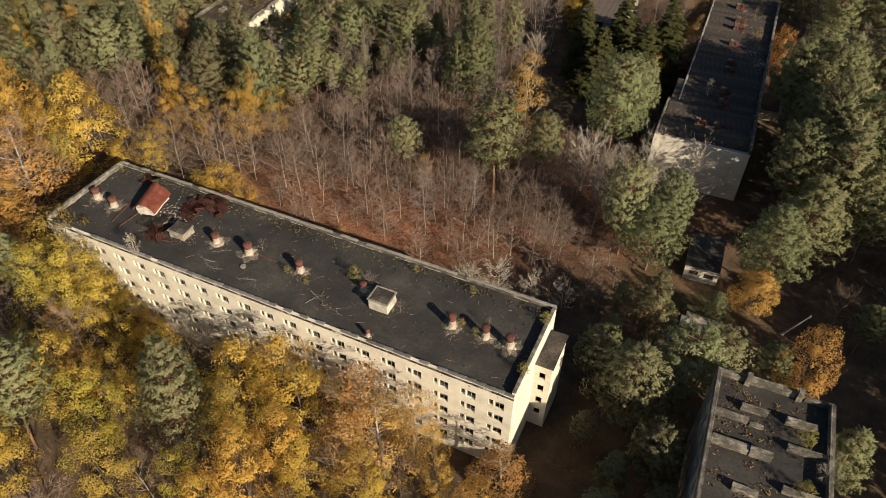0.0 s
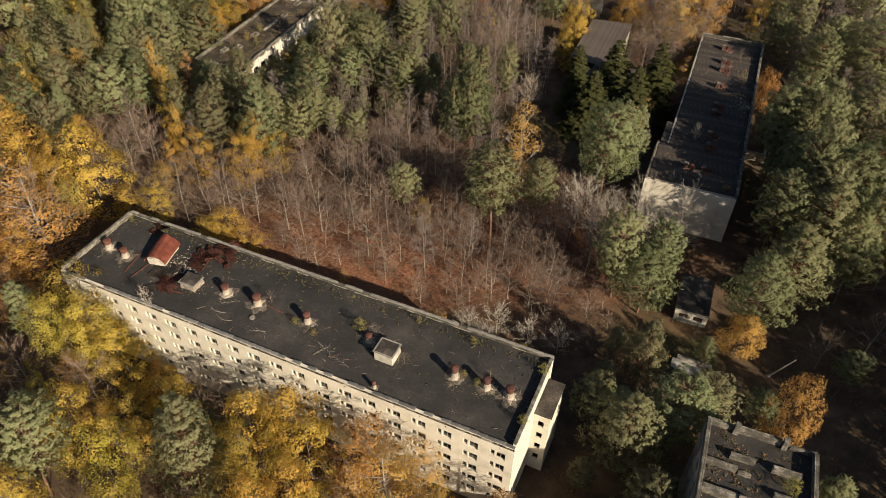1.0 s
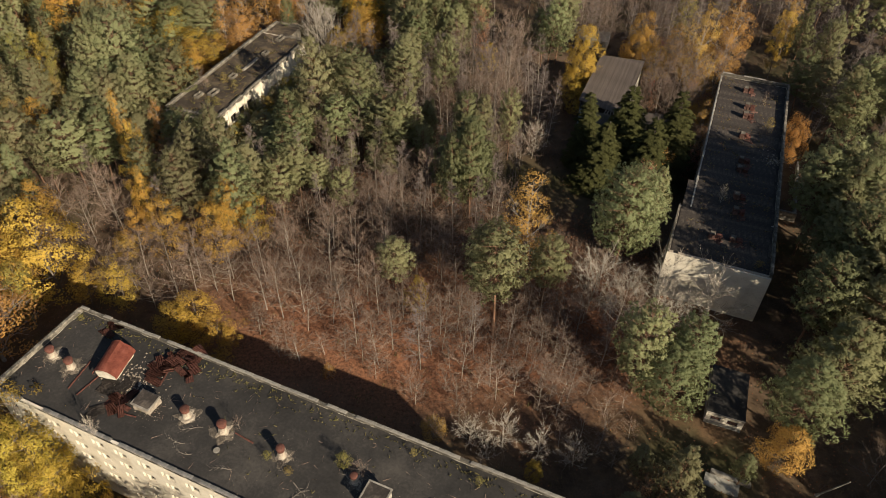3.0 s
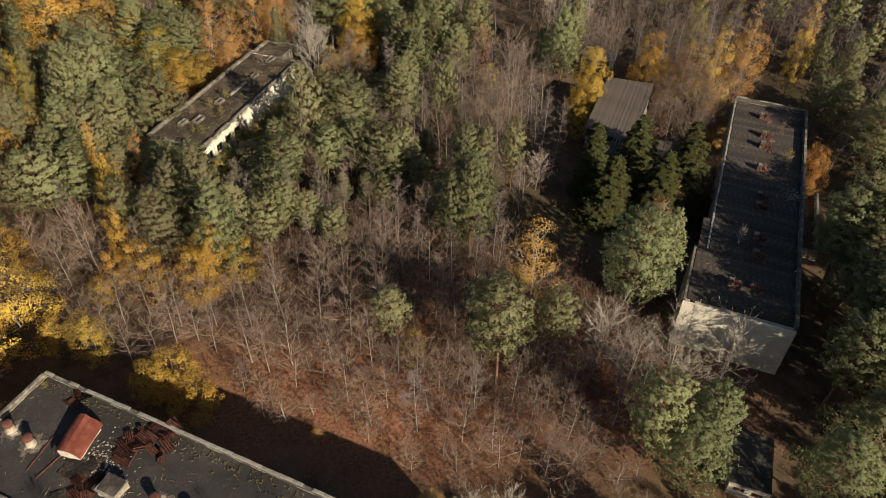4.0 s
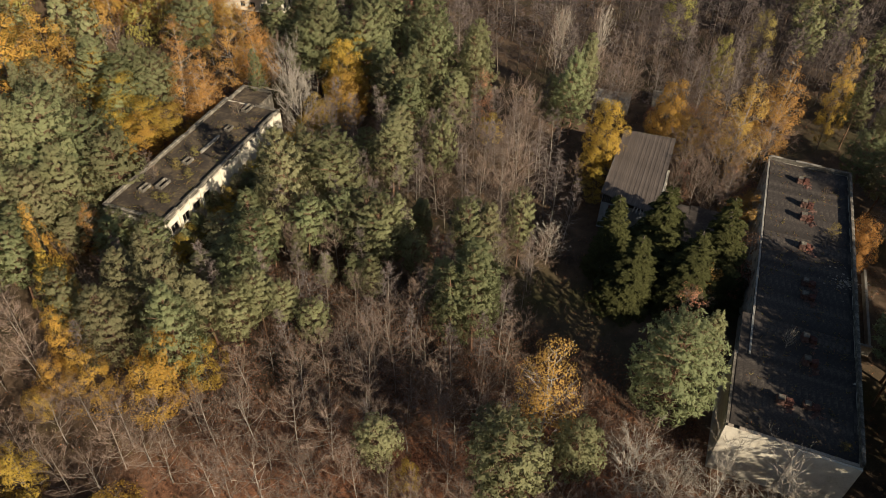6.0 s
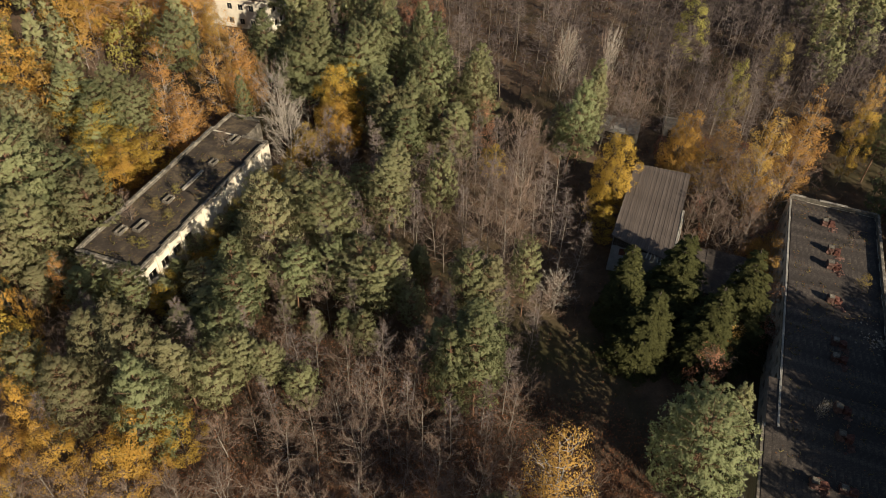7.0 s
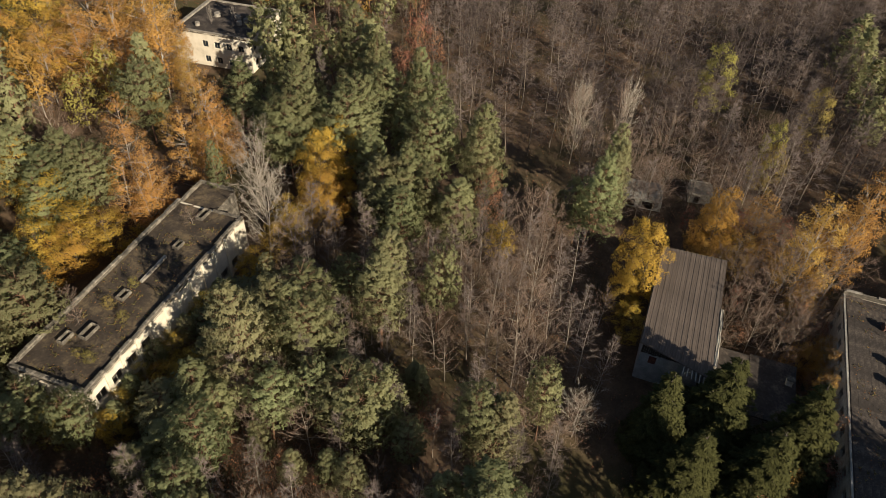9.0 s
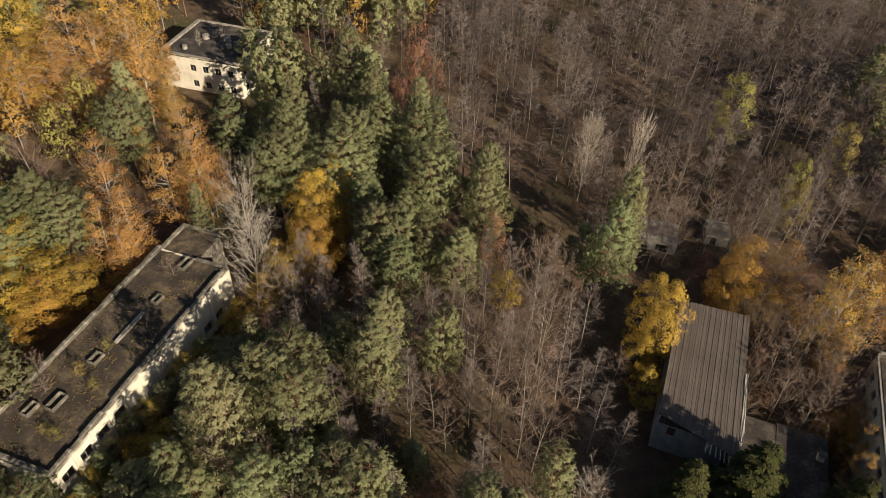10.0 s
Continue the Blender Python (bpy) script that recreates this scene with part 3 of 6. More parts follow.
def barn():
    """Long house with a one-way pitched board roof, low on the west side."""
    length, width, skew = 29.0, 11.4, 4.0
    at = pose(43.8, 173.2, 0, 0, 0, -22.0) @ pose(-width, 0, 0)
    b = thing("barn", at, "pale limewashed barn under a weathered ribbed board roof", "building")
    low, high, face = 9.0, 9.6, 4.3
    prof = [(0.4, 0), (width - 0.4, 0), (width - 0.4, high - 0.25), (0.4, low - 0.2)]
    for y0, y1 in ((face, face + 0.4), (length - 0.6, length - 0.2)):
        bm = bmesh.new()
        a = [bm.verts.new((x, y0, z)) for x, z in prof]
        c = [bm.verts.new((x, y1, z)) for x, z in prof]
        bm.faces.new(a)
        bm.faces.new(c[::-1])
        for k in range(4):
            bm.faces.new((a[k], a[(k + 1) % 4], c[(k + 1) % 4], c[k]))
        part("gable_wall", bm, BLUE_WASH, b, "faded pale blue limewash")
    part("side_wall", block(0.4, face + 0.41, 0, 0.8, length - 0.61, low - 0.25), BLUE_WASH, b)
    part("side_wall", block(width - 0.8, face + 0.41, 0, width - 0.4, length - 0.61, high - 0.3), WHITE_BRICK, b)
    # dark boarding hangs under the eave of the gable
    me = frozen("gable_board", block(0, 0, 0, 0.34, 0.05, 2.0, rough=0.02), DARK_BOARD)
    for k in range(29):
        share("gable_board", me, pose(0.5 + 0.36 * k, face - 0.08, low - 2.3 + random.uniform(-0.15, 0.1)), b)
    part("hatch", block(2.0, face - 0.06, 4.6, 3.2, face - 0.004, 6.2), DARK_RUST, b, "dark open hatch")
    bm = bmesh.new()
    verts = [bm.verts.new(p) for p in ((0, skew, low - 0.12), (width, 0.1, high - 0.12), (width, length, high - 0.12), (0, length, low - 0.12))]
    bm.faces.new(verts)
    bmesh.ops.solidify(bm, geom=list(bm.faces), thickness=0.08)
    part("roof_deck", bm, BOARD, b)
    count = 26
    tilt = -math.degrees(math.atan2(high - low, width))
    runs = [frozen("roof_board", block(0.0, 0, 0, width / count - 0.03, length - skew * (1 - k / count), 0.05, rough=0.012), BOARD) for k in range(count)]
    for k in range(count):
        f = k / count
        share("roof_board", runs[k], pose(width * f, skew * (1 - f), low + (high - low) * f + 0.02 + random.uniform(0, 0.03), 0, tilt, 0), b)
        if k % 2 == 0 and k:
            bat = frozen("batten", block(-0.09, 0, 0, 0.09, length - skew * (1 - f) - 0.1, 0.07, rough=0.01), BOARD)
            share("batten", bat, pose(width * f - 0.02, skew * (1 - f) + random.uniform(0, 0.3), low + (high - low) * f + 0.05, 0, tilt, 0), b)
    # bare rafter ends where the boards have gone
    end = frozen("rafter", block(-0.08, -1.7, -0.18, 0.08, 0.6, -0.02), FRAME_PAINT)
    for k in range(7):
        x = width - 4.2 + 0.62 * k
        share("rafter", end, pose(x, skew * (1 - x / width), low + (high - low) * x / width - 0.02, 0, 0, random.uniform(-6, 6)), b)
    part("broken_parapet", block(width + 0.02, 3.0, 0, width + 0.5, 16.0, high + 0.15, rough=0.09, cuts=6), WHITE_BRICK, b, "crumbling white wall head")
    # flat-roofed wing along the high side
    w = thing("flat_wing", at @ pose(width, 0, 0), "low flat-roofed concrete wing littered with soil", "building")
    part("wall", block(0.6, 0.2, 0, 6.4, 12.0, 4.6), WHITE_BRICK, w)
    part("wall", block(6.41, 0.0, 0, 13.6, 12.4, 4.6), WHITE_BRICK, w)
    slab_roof(w, (0.6, 0.0, 6.4, 12.2, 4.604, 4.8), GREY_FELT)
    slab_roof(w, (6.42, -0.2, 13.8, 12.6, 4.604, 4.85), GREY_FELT)
    c = thing("brick_stack", at @ pose(width + 12.6, 8.4, 4.86), "pale broken brick chimney on the flat wing", "chimney")
    part("body", block(-0.5, -0.4, -0.04, 0.5, 0.4, 1.3, rough=0.1, cuts=2), WHITE_BRICK, c)
    part("cap", block(-0.6, -0.5, 1.28, 0.6, 0.5, 1.42, rough=0.05), WORN, c)
    return at


BARN_AT = barn()


HUT_AT = pose(43.9, 96.3, 0, 0, 0, -21.6)


def small_buildings():
    h = thing("brick_hut", HUT_AT, "small hut with pale front, bricked openings and dark felt roof", "hut")
    shell(h, 5.7, 10.0, 2.7, 0.3, south=[(0.8, 1.3, 2.3, 2.2), (3.3, 1.2, 4.9, 2.2)], mat=GREY_CONCRETE)
    part("front_plaster", wall(5.7, 1.7, 0.06, [(0.8, 0.3, 2.3, 1.2), (3.3, 0.2, 4.9, 1.2)]), PLASTER, h, "pale flaking plaster").matrix_local = pose(0, -0.062, 1.0)
    brick = frozen("brick", block(0, 0, 0, 0.24, 0.11, 0.09, rough=0.008), BRICK)
    for x0, z0, wide, tall in ((0.82, 1.31, 1.46, 0.85), (3.32, 1.21, 1.56, 0.95)):
        for j in range(int(tall / 0.1)):
            for i in range(int(wide / 0.25)):
                if random.random() > 0.12:
                    share("brick", brick, pose(x0 + 0.25 * i + 0.06 * (j % 2), 0.12 + random.uniform(-0.02, 0.02), z0 + 0.1 * j), h)
    slab_roof(h, (-0.1, 0.02, 5.8, 10.1, 2.704, 2.9), BITUMEN, sag=0.06, cell=1.0, label="dark felt roof strewn with leaves")
    part("roof_edge", block(-0.1, -0.1, 2.704, 5.8, 0.01, 2.98, rough=0.03, cuts=3), CONCRETE, h)
    part("floor_slab", block(0.31, 0.31, 0.05, 5.39, 9.69, 0.15), GREY_CONCRETE, h)
    s = thing("fallen_wall", pose(42.4, 87.0, 0, 0, 0, -26), "fallen pale concrete wall lying on a dark slab", "ruin")
    part("wall_piece", block(0, 0, 0.02, 5.8, 0.7, 0.7, rough=0.06, cuts=2), CONCRETE, s)
    part("base_slab", block(-0.6, -2.2, -0.1, 4.4, -0.05, 0.22, rough=0.05, cuts=1), GREY_CONCRETE, s)
    y = thing("yard_wall", EAST_AT @ pose(18.05, 33.0, 0), "low concrete yard wall with a pale top beside the block", "wall")
    part("wall_run", block(0.01, 0, 0, 6.0, 0.5, 2.2, rough=0.02), CONCRETE, y)
    part("wall_run", block(5.6, 0.51, 0, 6.0, 22, 1.6, rough=0.02), GREY_CONCRETE, y)
    d = thing("ruined_shed", pose(57.6, 229.0, 0, 0, 0, -15), "small ruined shed with grey slab roof", "shed")
    shell(d, 4.6, 5.2, 2.6, 0.25, south=[(1.2, 0.1, 2.3, 2.0)], mat=GREY_CONCRETE)
    part("roof_slab", block(-0.2, -0.2, 2.604, 4.8, 4.2, 2.8, rough=0.03, cuts=1), CONCRETE, d)
    r = thing("collapsed_garage", pose(41.8, 228.2, 0, 0, 0, -18), "low collapsed garage with pale broken roof slabs", "ruin")
    shell(r, 9.2, 6.6, 2.4, 0.3, south=[(1.0, 0.1, 3.6, 2.0), (5.2, 0.1, 7.8, 2.0)], mat=GREY_CONCRETE)
    for x, y0, t in ((0, 0, 2), (3.1, 0.1, -3), (6.2, 0, 4)):
        part("roof_slab", block(0, -0.2, 0.12, 2.9, 6.5, 0.3, rough=0.03), GREY_CONCRETE, r).matrix_local = pose(x, y0, 2.4, 0, 0, 0) @ pose(0, 0, 0, t * 0.3, 0, 0)
    p = thing("leaning_pole", pose(57.4, 83.6, 0, 10, 22, 0), "old leaning concrete lamp pole", "pole")
    bm = bmesh.new()
    drum(bm, 0, 0, -0.3, 6.2, 0.16, 0.09, 8)
    part("shaft", bm, CONCRETE, p)
    bm = bmesh.new()
    drum(bm, 0, 0, -0.3, 0.6, 0.28, 0.2, 8)
    part("socket", bm, GREY_CONCRETE, p)


small_buildings()


# ---- things on the roofs ----
def stack(m, height=2.1, wide=1.0, label="", caps=True):
    """A plastered vent stack, crumbling at its foot, with a rusty round cowl."""
    s = thing("vent_stack", m, label or "crumbling pale plastered vent stack with rusty brown cowl", "chimney", "stacks on the roof")
    for reach, top, mat, word in ((2.0, 0.03, SPILL, "mortar_spill"), (1.15, 0.12, RUBBLE, "mortar_foot")):
        bm, seed = bmesh.new(), random.uniform(0, 90)
        ring = [wide * reach * (0.75 + 0.6 * noise.noise((math.cos(a) * 1.6 + seed, math.sin(a) * 1.6, reach)) + random.uniform(-0.12, 0.12)) for a in [0.2244 * k for k in range(28)]]
        low = [bm.verts.new((r * math.cos(0.2244 * k), r * math.sin(0.2244 * k), -0.06)) for k, r in enumerate(ring)]
        top_ring = [bm.verts.new((0.8 * r * math.cos(0.2244 * k), 0.8 * r * math.sin(0.2244 * k), top + random.uniform(0, 0.03))) for k, r in enumerate(ring)]
        for k in range(28):
            bm.faces.new((low[k], low[(k + 1) % 28], top_ring[(k + 1) % 28], top_ring[k]))
        bm.faces.new(top_ring)
        part(word, bm, mat, s, "crumbled pale mortar")
    bm = bmesh.new()
    rows = [[bm.verts.new((math.cos(a) * r * (1 + random.uniform(-0.07, 0.07)), math.sin(a) * r * (1 + random.uniform(-0.07, 0.07)), z)) for a in [0.5236 * k for k in range(12)]]
            for r, z in ((wide * 0.66, 0.02), (wide * 0.56, height * 0.22), (wide * 0.5, height * 0.42), (wide * 0.47, height * 0.58))]
    for low, high in zip(rows, rows[1:]):
        for k in range(12):
            bm.faces.new((low[k], low[(k + 1) % 12], high[(k + 1) % 12], high[k]))
    bm.faces.new(rows[-1])
    bm.faces.new(rows[0][::-1])
    part("body", bm, RUBBLE, s)
    if caps:
        bm = bmesh.new()
        drum(bm, 0, 0, height * 0.56, height * 0.84, wide * 0.5, wide * 0.54, 14)
        part("cowl", bm, DARK_RUST, s)
        bm = bmesh.new()
        rings = [[bm.verts.new((r * math.cos(0.4488 * k), r * math.sin(0.4488 * k), z)) for k in range(14)]
                 for r, z in ((wide * 0.6, height * 0.84), (wide * 0.58, height * 0.9), (wide * 0.44, height * 0.96), (wide * 0.16, height))]
        for low, high in zip(rings, rings[1:]):
            for k in range(14):
                bm.faces.new((low[k], low[(k + 1) % 14], high[(k + 1) % 14], high[k]))
        bm.faces.new(rings[-1])
        bm.faces.new(rings[0][::-1])
        part("lid", bm, DARK_RUST, s)
    return s


def debris(name, m, count, spread, size, mat, label):
    """Loose crumbs lying about, too many to count."""
    verts, faces = [], []
    for _ in range(count):
        r, a = spread * abs(random.gauss(0, 0.5)), random.uniform(0, 6.283)
        x, y, s = r * math.cos(a), r * math.sin(a), size * random.uniform(0.3, 1.2)
        base = len(verts)
        for k in range(4):
            b = a + k * 1.571 + random.uniform(-0.4, 0.4)
            verts.append((x + s * math.cos(b), y + s * math.sin(b), 0))
        verts.append((x, y, s * 0.6))
        faces += [(base + k, base + (k + 1) % 4, base + 4) for k in range(4)]
    ob = new(name, mesh_of(name, verts, faces, [mat]))
    ob.matrix_world = m
    return tagged(ob, label, "rubble", kind="stuff")


def roof_things():
    z = LONG_DECK + 0.02
    for x, y, h, w in ((-32.3, 85.4, 1.9, 1.1), (-26.9, 83.1, 2.1, 1.15), (-18.7, 79.5, 2.2, 1.0), (-9.2, 76.1, 1.5, 0.9),
                       (3.3, 69.7, 2.4, 1.0), (7.7, 67.9, 2.3, 1.0), (10.8, 66.5, 2.2, 1.1), (-54.1, 95.4, 1.9, 1.1), (-50.7, 93.4, 1.9, 1.1)):
        stack(pose(x, y, z, 0, 0, -24 + random.uniform(-4, 4)), h, w)
        debris("mortar_crumbs", pose(x + 0.3, y - 0.3, z + 0.05), 170, 2.0, 0.06, RUBBLE, "crumbs of pale mortar round the stack")
    stack(pose(-7.8, 67.7, z), 1.3, 0.5, "thin rusty vent pipe")
    for x, y, w, d, h, tip, label in ((-6.3, 73.3, 2.9, 2.6, 1.7, 0, "white roof hatch with dark felt lid"), (-38.0, 87.0, 2.7, 2.3, 1.8, 7, "crumbling pale hatch with a tilted slab lid")):
        at = pose(x, y, z, 0, 0, -24)
        hatch = thing("roof_hatch", at, label, "hatch")
        part("curb", block(-w / 2, -d / 2, -0.05, w / 2, d / 2, h * (0.6 if tip else 1), rough=0.14 if tip else 0.04, cuts=2), RUBBLE if tip else WHITE_BRICK, hatch)
        part("rim", wall(w + 0.3, d + 0.3, 0.14, [(0.22, 0.22, w + 0.08, d + 0.08)]), CONCRETE, hatch).matrix_local = Matrix(
            ((1, 0, 0, -w / 2 - 0.15), (0, 0, 1, -d / 2 - 0.15), (0, 1, 0, h * (0.6 if tip else 1) + 0.05), (0, 0, 0, 1)))
        part("lid", block(-w / 2 - 0.02, -d / 2 - 0.02, 0, w / 2 + 0.02, d / 2 + 0.02, 0.1), GREY_FELT, hatch).matrix_local = pose(0, 0, h * (0.6 if tip else 1) + 0.06 + 0.02 * tip, tip, 0, 0)
        debris("mortar_crumbs", pose(x + 0.6, y - 0.5, z + 0.05), 240, 2.6, 0.07, RUBBLE, "crumbs of pale mortar round the hatch")
    # slumped barrel of rusty sheet over a broken lift house
    v = thing("barrel_roof", pose(-44.6, 93.6, z, 0, 0, -12), "slumped curved sheet of red rusty metal over a broken machine house", "roof")
    part("machine_house", block(-1.4, -2.2, -0.05, 1.5, 2.3, 1.1, rough=0.14, cuts=2), WHITE_BRICK, v)
    bm = bmesh.new()
    rows = []
    for j in range(13):
        y = -2.5 + 5.2 * j / 12
        rows.append([bm.verts.new((1.9 * math.cos(a), y, 0.3 + 1.75 * math.sin(a) + 0.05 * noise.noise((j, a * 3, 0)) + (0.5 * (j / 12) if a > 1.5 else 0))) for a in [math.radians(12 + 13 * k) for k in range(13)]])
    for j in range(12):
        for k in range(12):
            bm.faces.new((rows[j][k], rows[j][k + 1], rows[j + 1][k + 1], rows[j + 1][k]))
    bmesh.ops.solidify(bm, geom=list(bm.faces), thickness=0.05)
    part("vault_sheet", bm, RUST, v, "curved rusty red sheet metal")
    debris("mortar_crumbs", pose(-41.0, 91.0, z + 0.03), 420, 4.2, 0.15, RUBBLE, "pale rubble spilled from the machine house")
    # torn sheets of roofing metal
    sheet = []
    for w, d in ((0.9, 2.0), (0.7, 1.4), (1.1, 2.6)):
        bm = bmesh.new()
        n = 7
        top = [[bm.verts.new((w * i / n - w / 2, d * j / 3 - d / 2, 0.05 * (i % 2) + 0.06 * noise.noise((i, j, w)))) for i in range(n + 1)] for j in range(4)]
        for j in range(3):
            for i in range(n):
                bm.faces.new((top[j][i], top[j][i + 1], top[j + 1][i + 1], top[j + 1][i]))
        bmesh.ops.solidify(bm, geom=list(bm.faces), thickness=0.02)
        sheet.append(frozen("metal_sheet", bm, DARK_RUST))
    for cx, cy, count, sx, sy in ((-35.2, 94.0, 20, 2.0, 3.0), (-38.0, 93.0, 12, 1.8, 3.0), (-43.5, 86.5, 8, 3.0, 2.0), (-46.5, 100.3, 4, 1.5, 0.8)):
        for k in range(count):
            o = new("metal_sheet", random.choice(sheet))
            o.matrix_world = pose(cx + random.uniform(-sx, sx), cy + random.uniform(-sy, sy), z + 0.1 + 0.03 * k, random.uniform(-9, 9), random.uniform(-9, 9), random.uniform(20, 70) + (90 if k % 4 == 0 else 0))
            tagged(o, "torn corrugated sheet of dark red rusty roofing", "sheet metal", "sheets on the roof")
    for k in range(9):
        bm = bmesh.new()
        n = 5
        top = [[bm.verts.new((0.35 * i - 0.9, 0.4 * j - 1.0, 0.16 * abs(noise.noise((i * 0.9, j * 0.9, k * 7))) + 0.02)) for i in range(n + 1)] for j in range(n + 1)]
        for j in range(n):
            for i in range(n):
                bm.faces.new((top[j][i], top[j][i + 1], top[j + 1][i + 1], top[j + 1][i]))
        bmesh.ops.solidify(bm, geom=list(bm.faces), thickness=0.02)
        o = new("torn_felt", frozen("torn_felt", bm, GREY_FELT))
        o.matrix_world = pose(-41.5 + random.uniform(-3.5, 2.0), 88.5 + random.uniform(-3.2, 3.0), z + 0.05, 0, 0, random.uniform(0, 360))
        tagged(o, "crumpled torn strip of grey roofing felt", "roofing felt", "torn felt on the roof")
    # small litter
    bm = bmesh.new()
    drum(bm, 0, 0, 0, 0.25, 0.3, 0.45, 14)
    basin = new("basin", frozen("basin", bm, CONCRETE))
    basin.matrix_world = pose(-27.1, 80.1, z)
    tagged(basin, "pale round basin lying on the felt roof", "basin")
    for k, (x, y, l, turn) in enumerate(((-47.0, 90.5, 4.5, 60), (-49, 92, 5.0, 75), (-40.5, 85.5, 3.2, -15), (-24.0, 82.0, 3.0, -30), (-37, 92, 3.6, 80))):
        pl = new("plank", frozen("plank", block(-l / 2, -0.09, 0, l / 2, 0.09, 0.09, rough=0.02), DARK_RUST))
        pl.matrix_world = pose(x, y, z + 0.06, 0, 0, turn)
        tagged(pl, "dark weathered plank lying on the roof", "plank", "planks on the roof")
    # second roof: a row of broken brick stacks
    z = EAST_DECK + 0.07
    for x, y in ((75.4, 183.0), (73.2, 175.2), (71.5, 171.2), (68.2, 163.0), (65.1, 153.7), (63.7, 150.5), (60.2, 141.1), (58.5, 136.4), (52.0, 129.3), (55.6, 128.4)):
        s = thing("brick_stack", pose(x, y, z, 0, 0, -21 + random.uniform(-6, 6)), "broken red brick vent stack with pale mortar", "chimney", "stacks on the roof")
        h = random.uniform(0.6, 1.3)
        part("body", block(-0.75, -0.6, -0.04, 0.25, 0.6, h, rough=0.12, cuts=2), BRICK, s)
        part("cap", block(-0.7, -0.5, h + 0.12, 0.2, 0.4, h + 0.2, rough=0.08), WORN, s)
        part("flue", block(0.5, -0.5, -0.04, 1.5, 0.5, h * 0.8, rough=0.12, cuts=2), DARK_RUST, s)
        debris("brick_heap", pose(x + 0.8, y - 1.4, z + 0.02), 30, 1.1, 0.3, BRICK, "heap of broken brick beside the stack")
        debris("brick_crumbs", pose(x, y, z + 0.02), 40, 2.0, 0.12, BRICK, "brick crumbs round the stack")
    debris("parapet_rubble", EAST_AT @ pose(17.0, 38, z + 0.02), 160, 4.5, 0.2, RUBBLE, "pale rubble fallen from the parapet")
    # third roof: skylight curbs and a long upstand
    z = WEST_DECK + 0.05
    for x, y, w, d in ((-42.1, 211.0, 3.0, 1.4), (-44.5, 202.4, 2.0, 1.2), (-50.3, 189.9, 2.2, 1.4), (-53.2, 181.9, 3.0, 1.5), (-56.4, 180.6, 2.4, 1.2)):
        c = thing("skylight_curb", pose(x, y, z, 0, 0, 67), "low white skylight curb, open on top", "skylight", "skylights on the roof")
        ob = part("curb", wall(w, d, 0.7, [(0.14, 0.14, w - 0.14, d - 0.14)]), WORN, c)
        ob.matrix_local = Matrix(((1, 0, 0, -w / 2), (0, 0, 1, -d / 2), (0, 1, 0, -0.04), (0, 0, 0, 1)))
    u = new("upstand", frozen("upstand", block(-3.4, -0.25, -0.04, 3.4, 0.25, 0.45, rough=0.03, cuts=2), CONCRETE))
    u.matrix_world = pose(-47.2, 196.3, z, 0, 0, 69)
    tagged(u, "long white expansion joint upstand across the roof", "upstand")
    z = FAR_DECK + 0.05
    for x, y, r in ((-52.0, 294.5, 0.9), (-51.0, 291.0, 0.8), (-49.5, 292.5, 0.7), (-58, 296, 1.0), (-46.5, 298, 1.0), (-62, 290, 0.7)):
        bm = bmesh.new()
        drum(bm, 0, 0, -0.05, 0.9, r, r * 0.9, 10)
        c = new("roof_vent", frozen("roof_vent", bm, CONCRETE))
        c.matrix_world = pose(x, y, z)
        tagged(c, "round pale concrete roof vent", "vent", "vents on the pavilion")


roof_things()


# ---- trees ----
class Bits:
    """Gathers tubes and blades for one mesh, a piece at a time."""

    def __init__(self):
        self.v, self.f = [], []

    def tube(self, a, b, r0, r1, sides=5):
        way = (b - a).normalized()
        side = way.orthogonal().normalized()
        other = way.cross(side)
        base = len(self.v)
        for p, r in ((a, r0), (b, r1)):
            for k in range(sides):
                t = 2 * math.pi * k / sides
                self.v.append(p + (side * math.cos(t) + other * math.sin(t)) * r)
        for k in range(sides):
            n = (k + 1) % sides
            self.f.append((base + k, base + n, base + sides + n, base + sides + k))

    def blade(self, a, b, wide):
        face = Vector((random.uniform(-1, 1), random.uniform(-1, 1), random.uniform(-1, 1)))
        side = (b - a).cross(face).normalized() * wide
        base = len(self.v)
        self.v += [a - side, a + side, b]
        self.f.append((base, base + 1, base + 2))

    def leaf(self, p, size, lift=0.3):
        n = Vector((random.gauss(0, 1), random.gauss(0, 1), random.gauss(lift, 1))).normalized()
        s = n.orthogonal().normalized()
        s.rotate(Matrix.Rotation(random.uniform(0, 6.28), 3, n))
        u = n.cross(s)
        base = len(self.v)
        self.v += [p - s * size, p - u * size * 0.62, p + s * size, p + u * size * 0.62]
        self.f.append((base, base + 1, base + 2, base + 3))

    def mesh(self, name, mat):
        return mesh_of(name, self.v, self.f, [mat])


RAW = {}    # vertices, triangles and normals of each tree mesh, for the joined woods


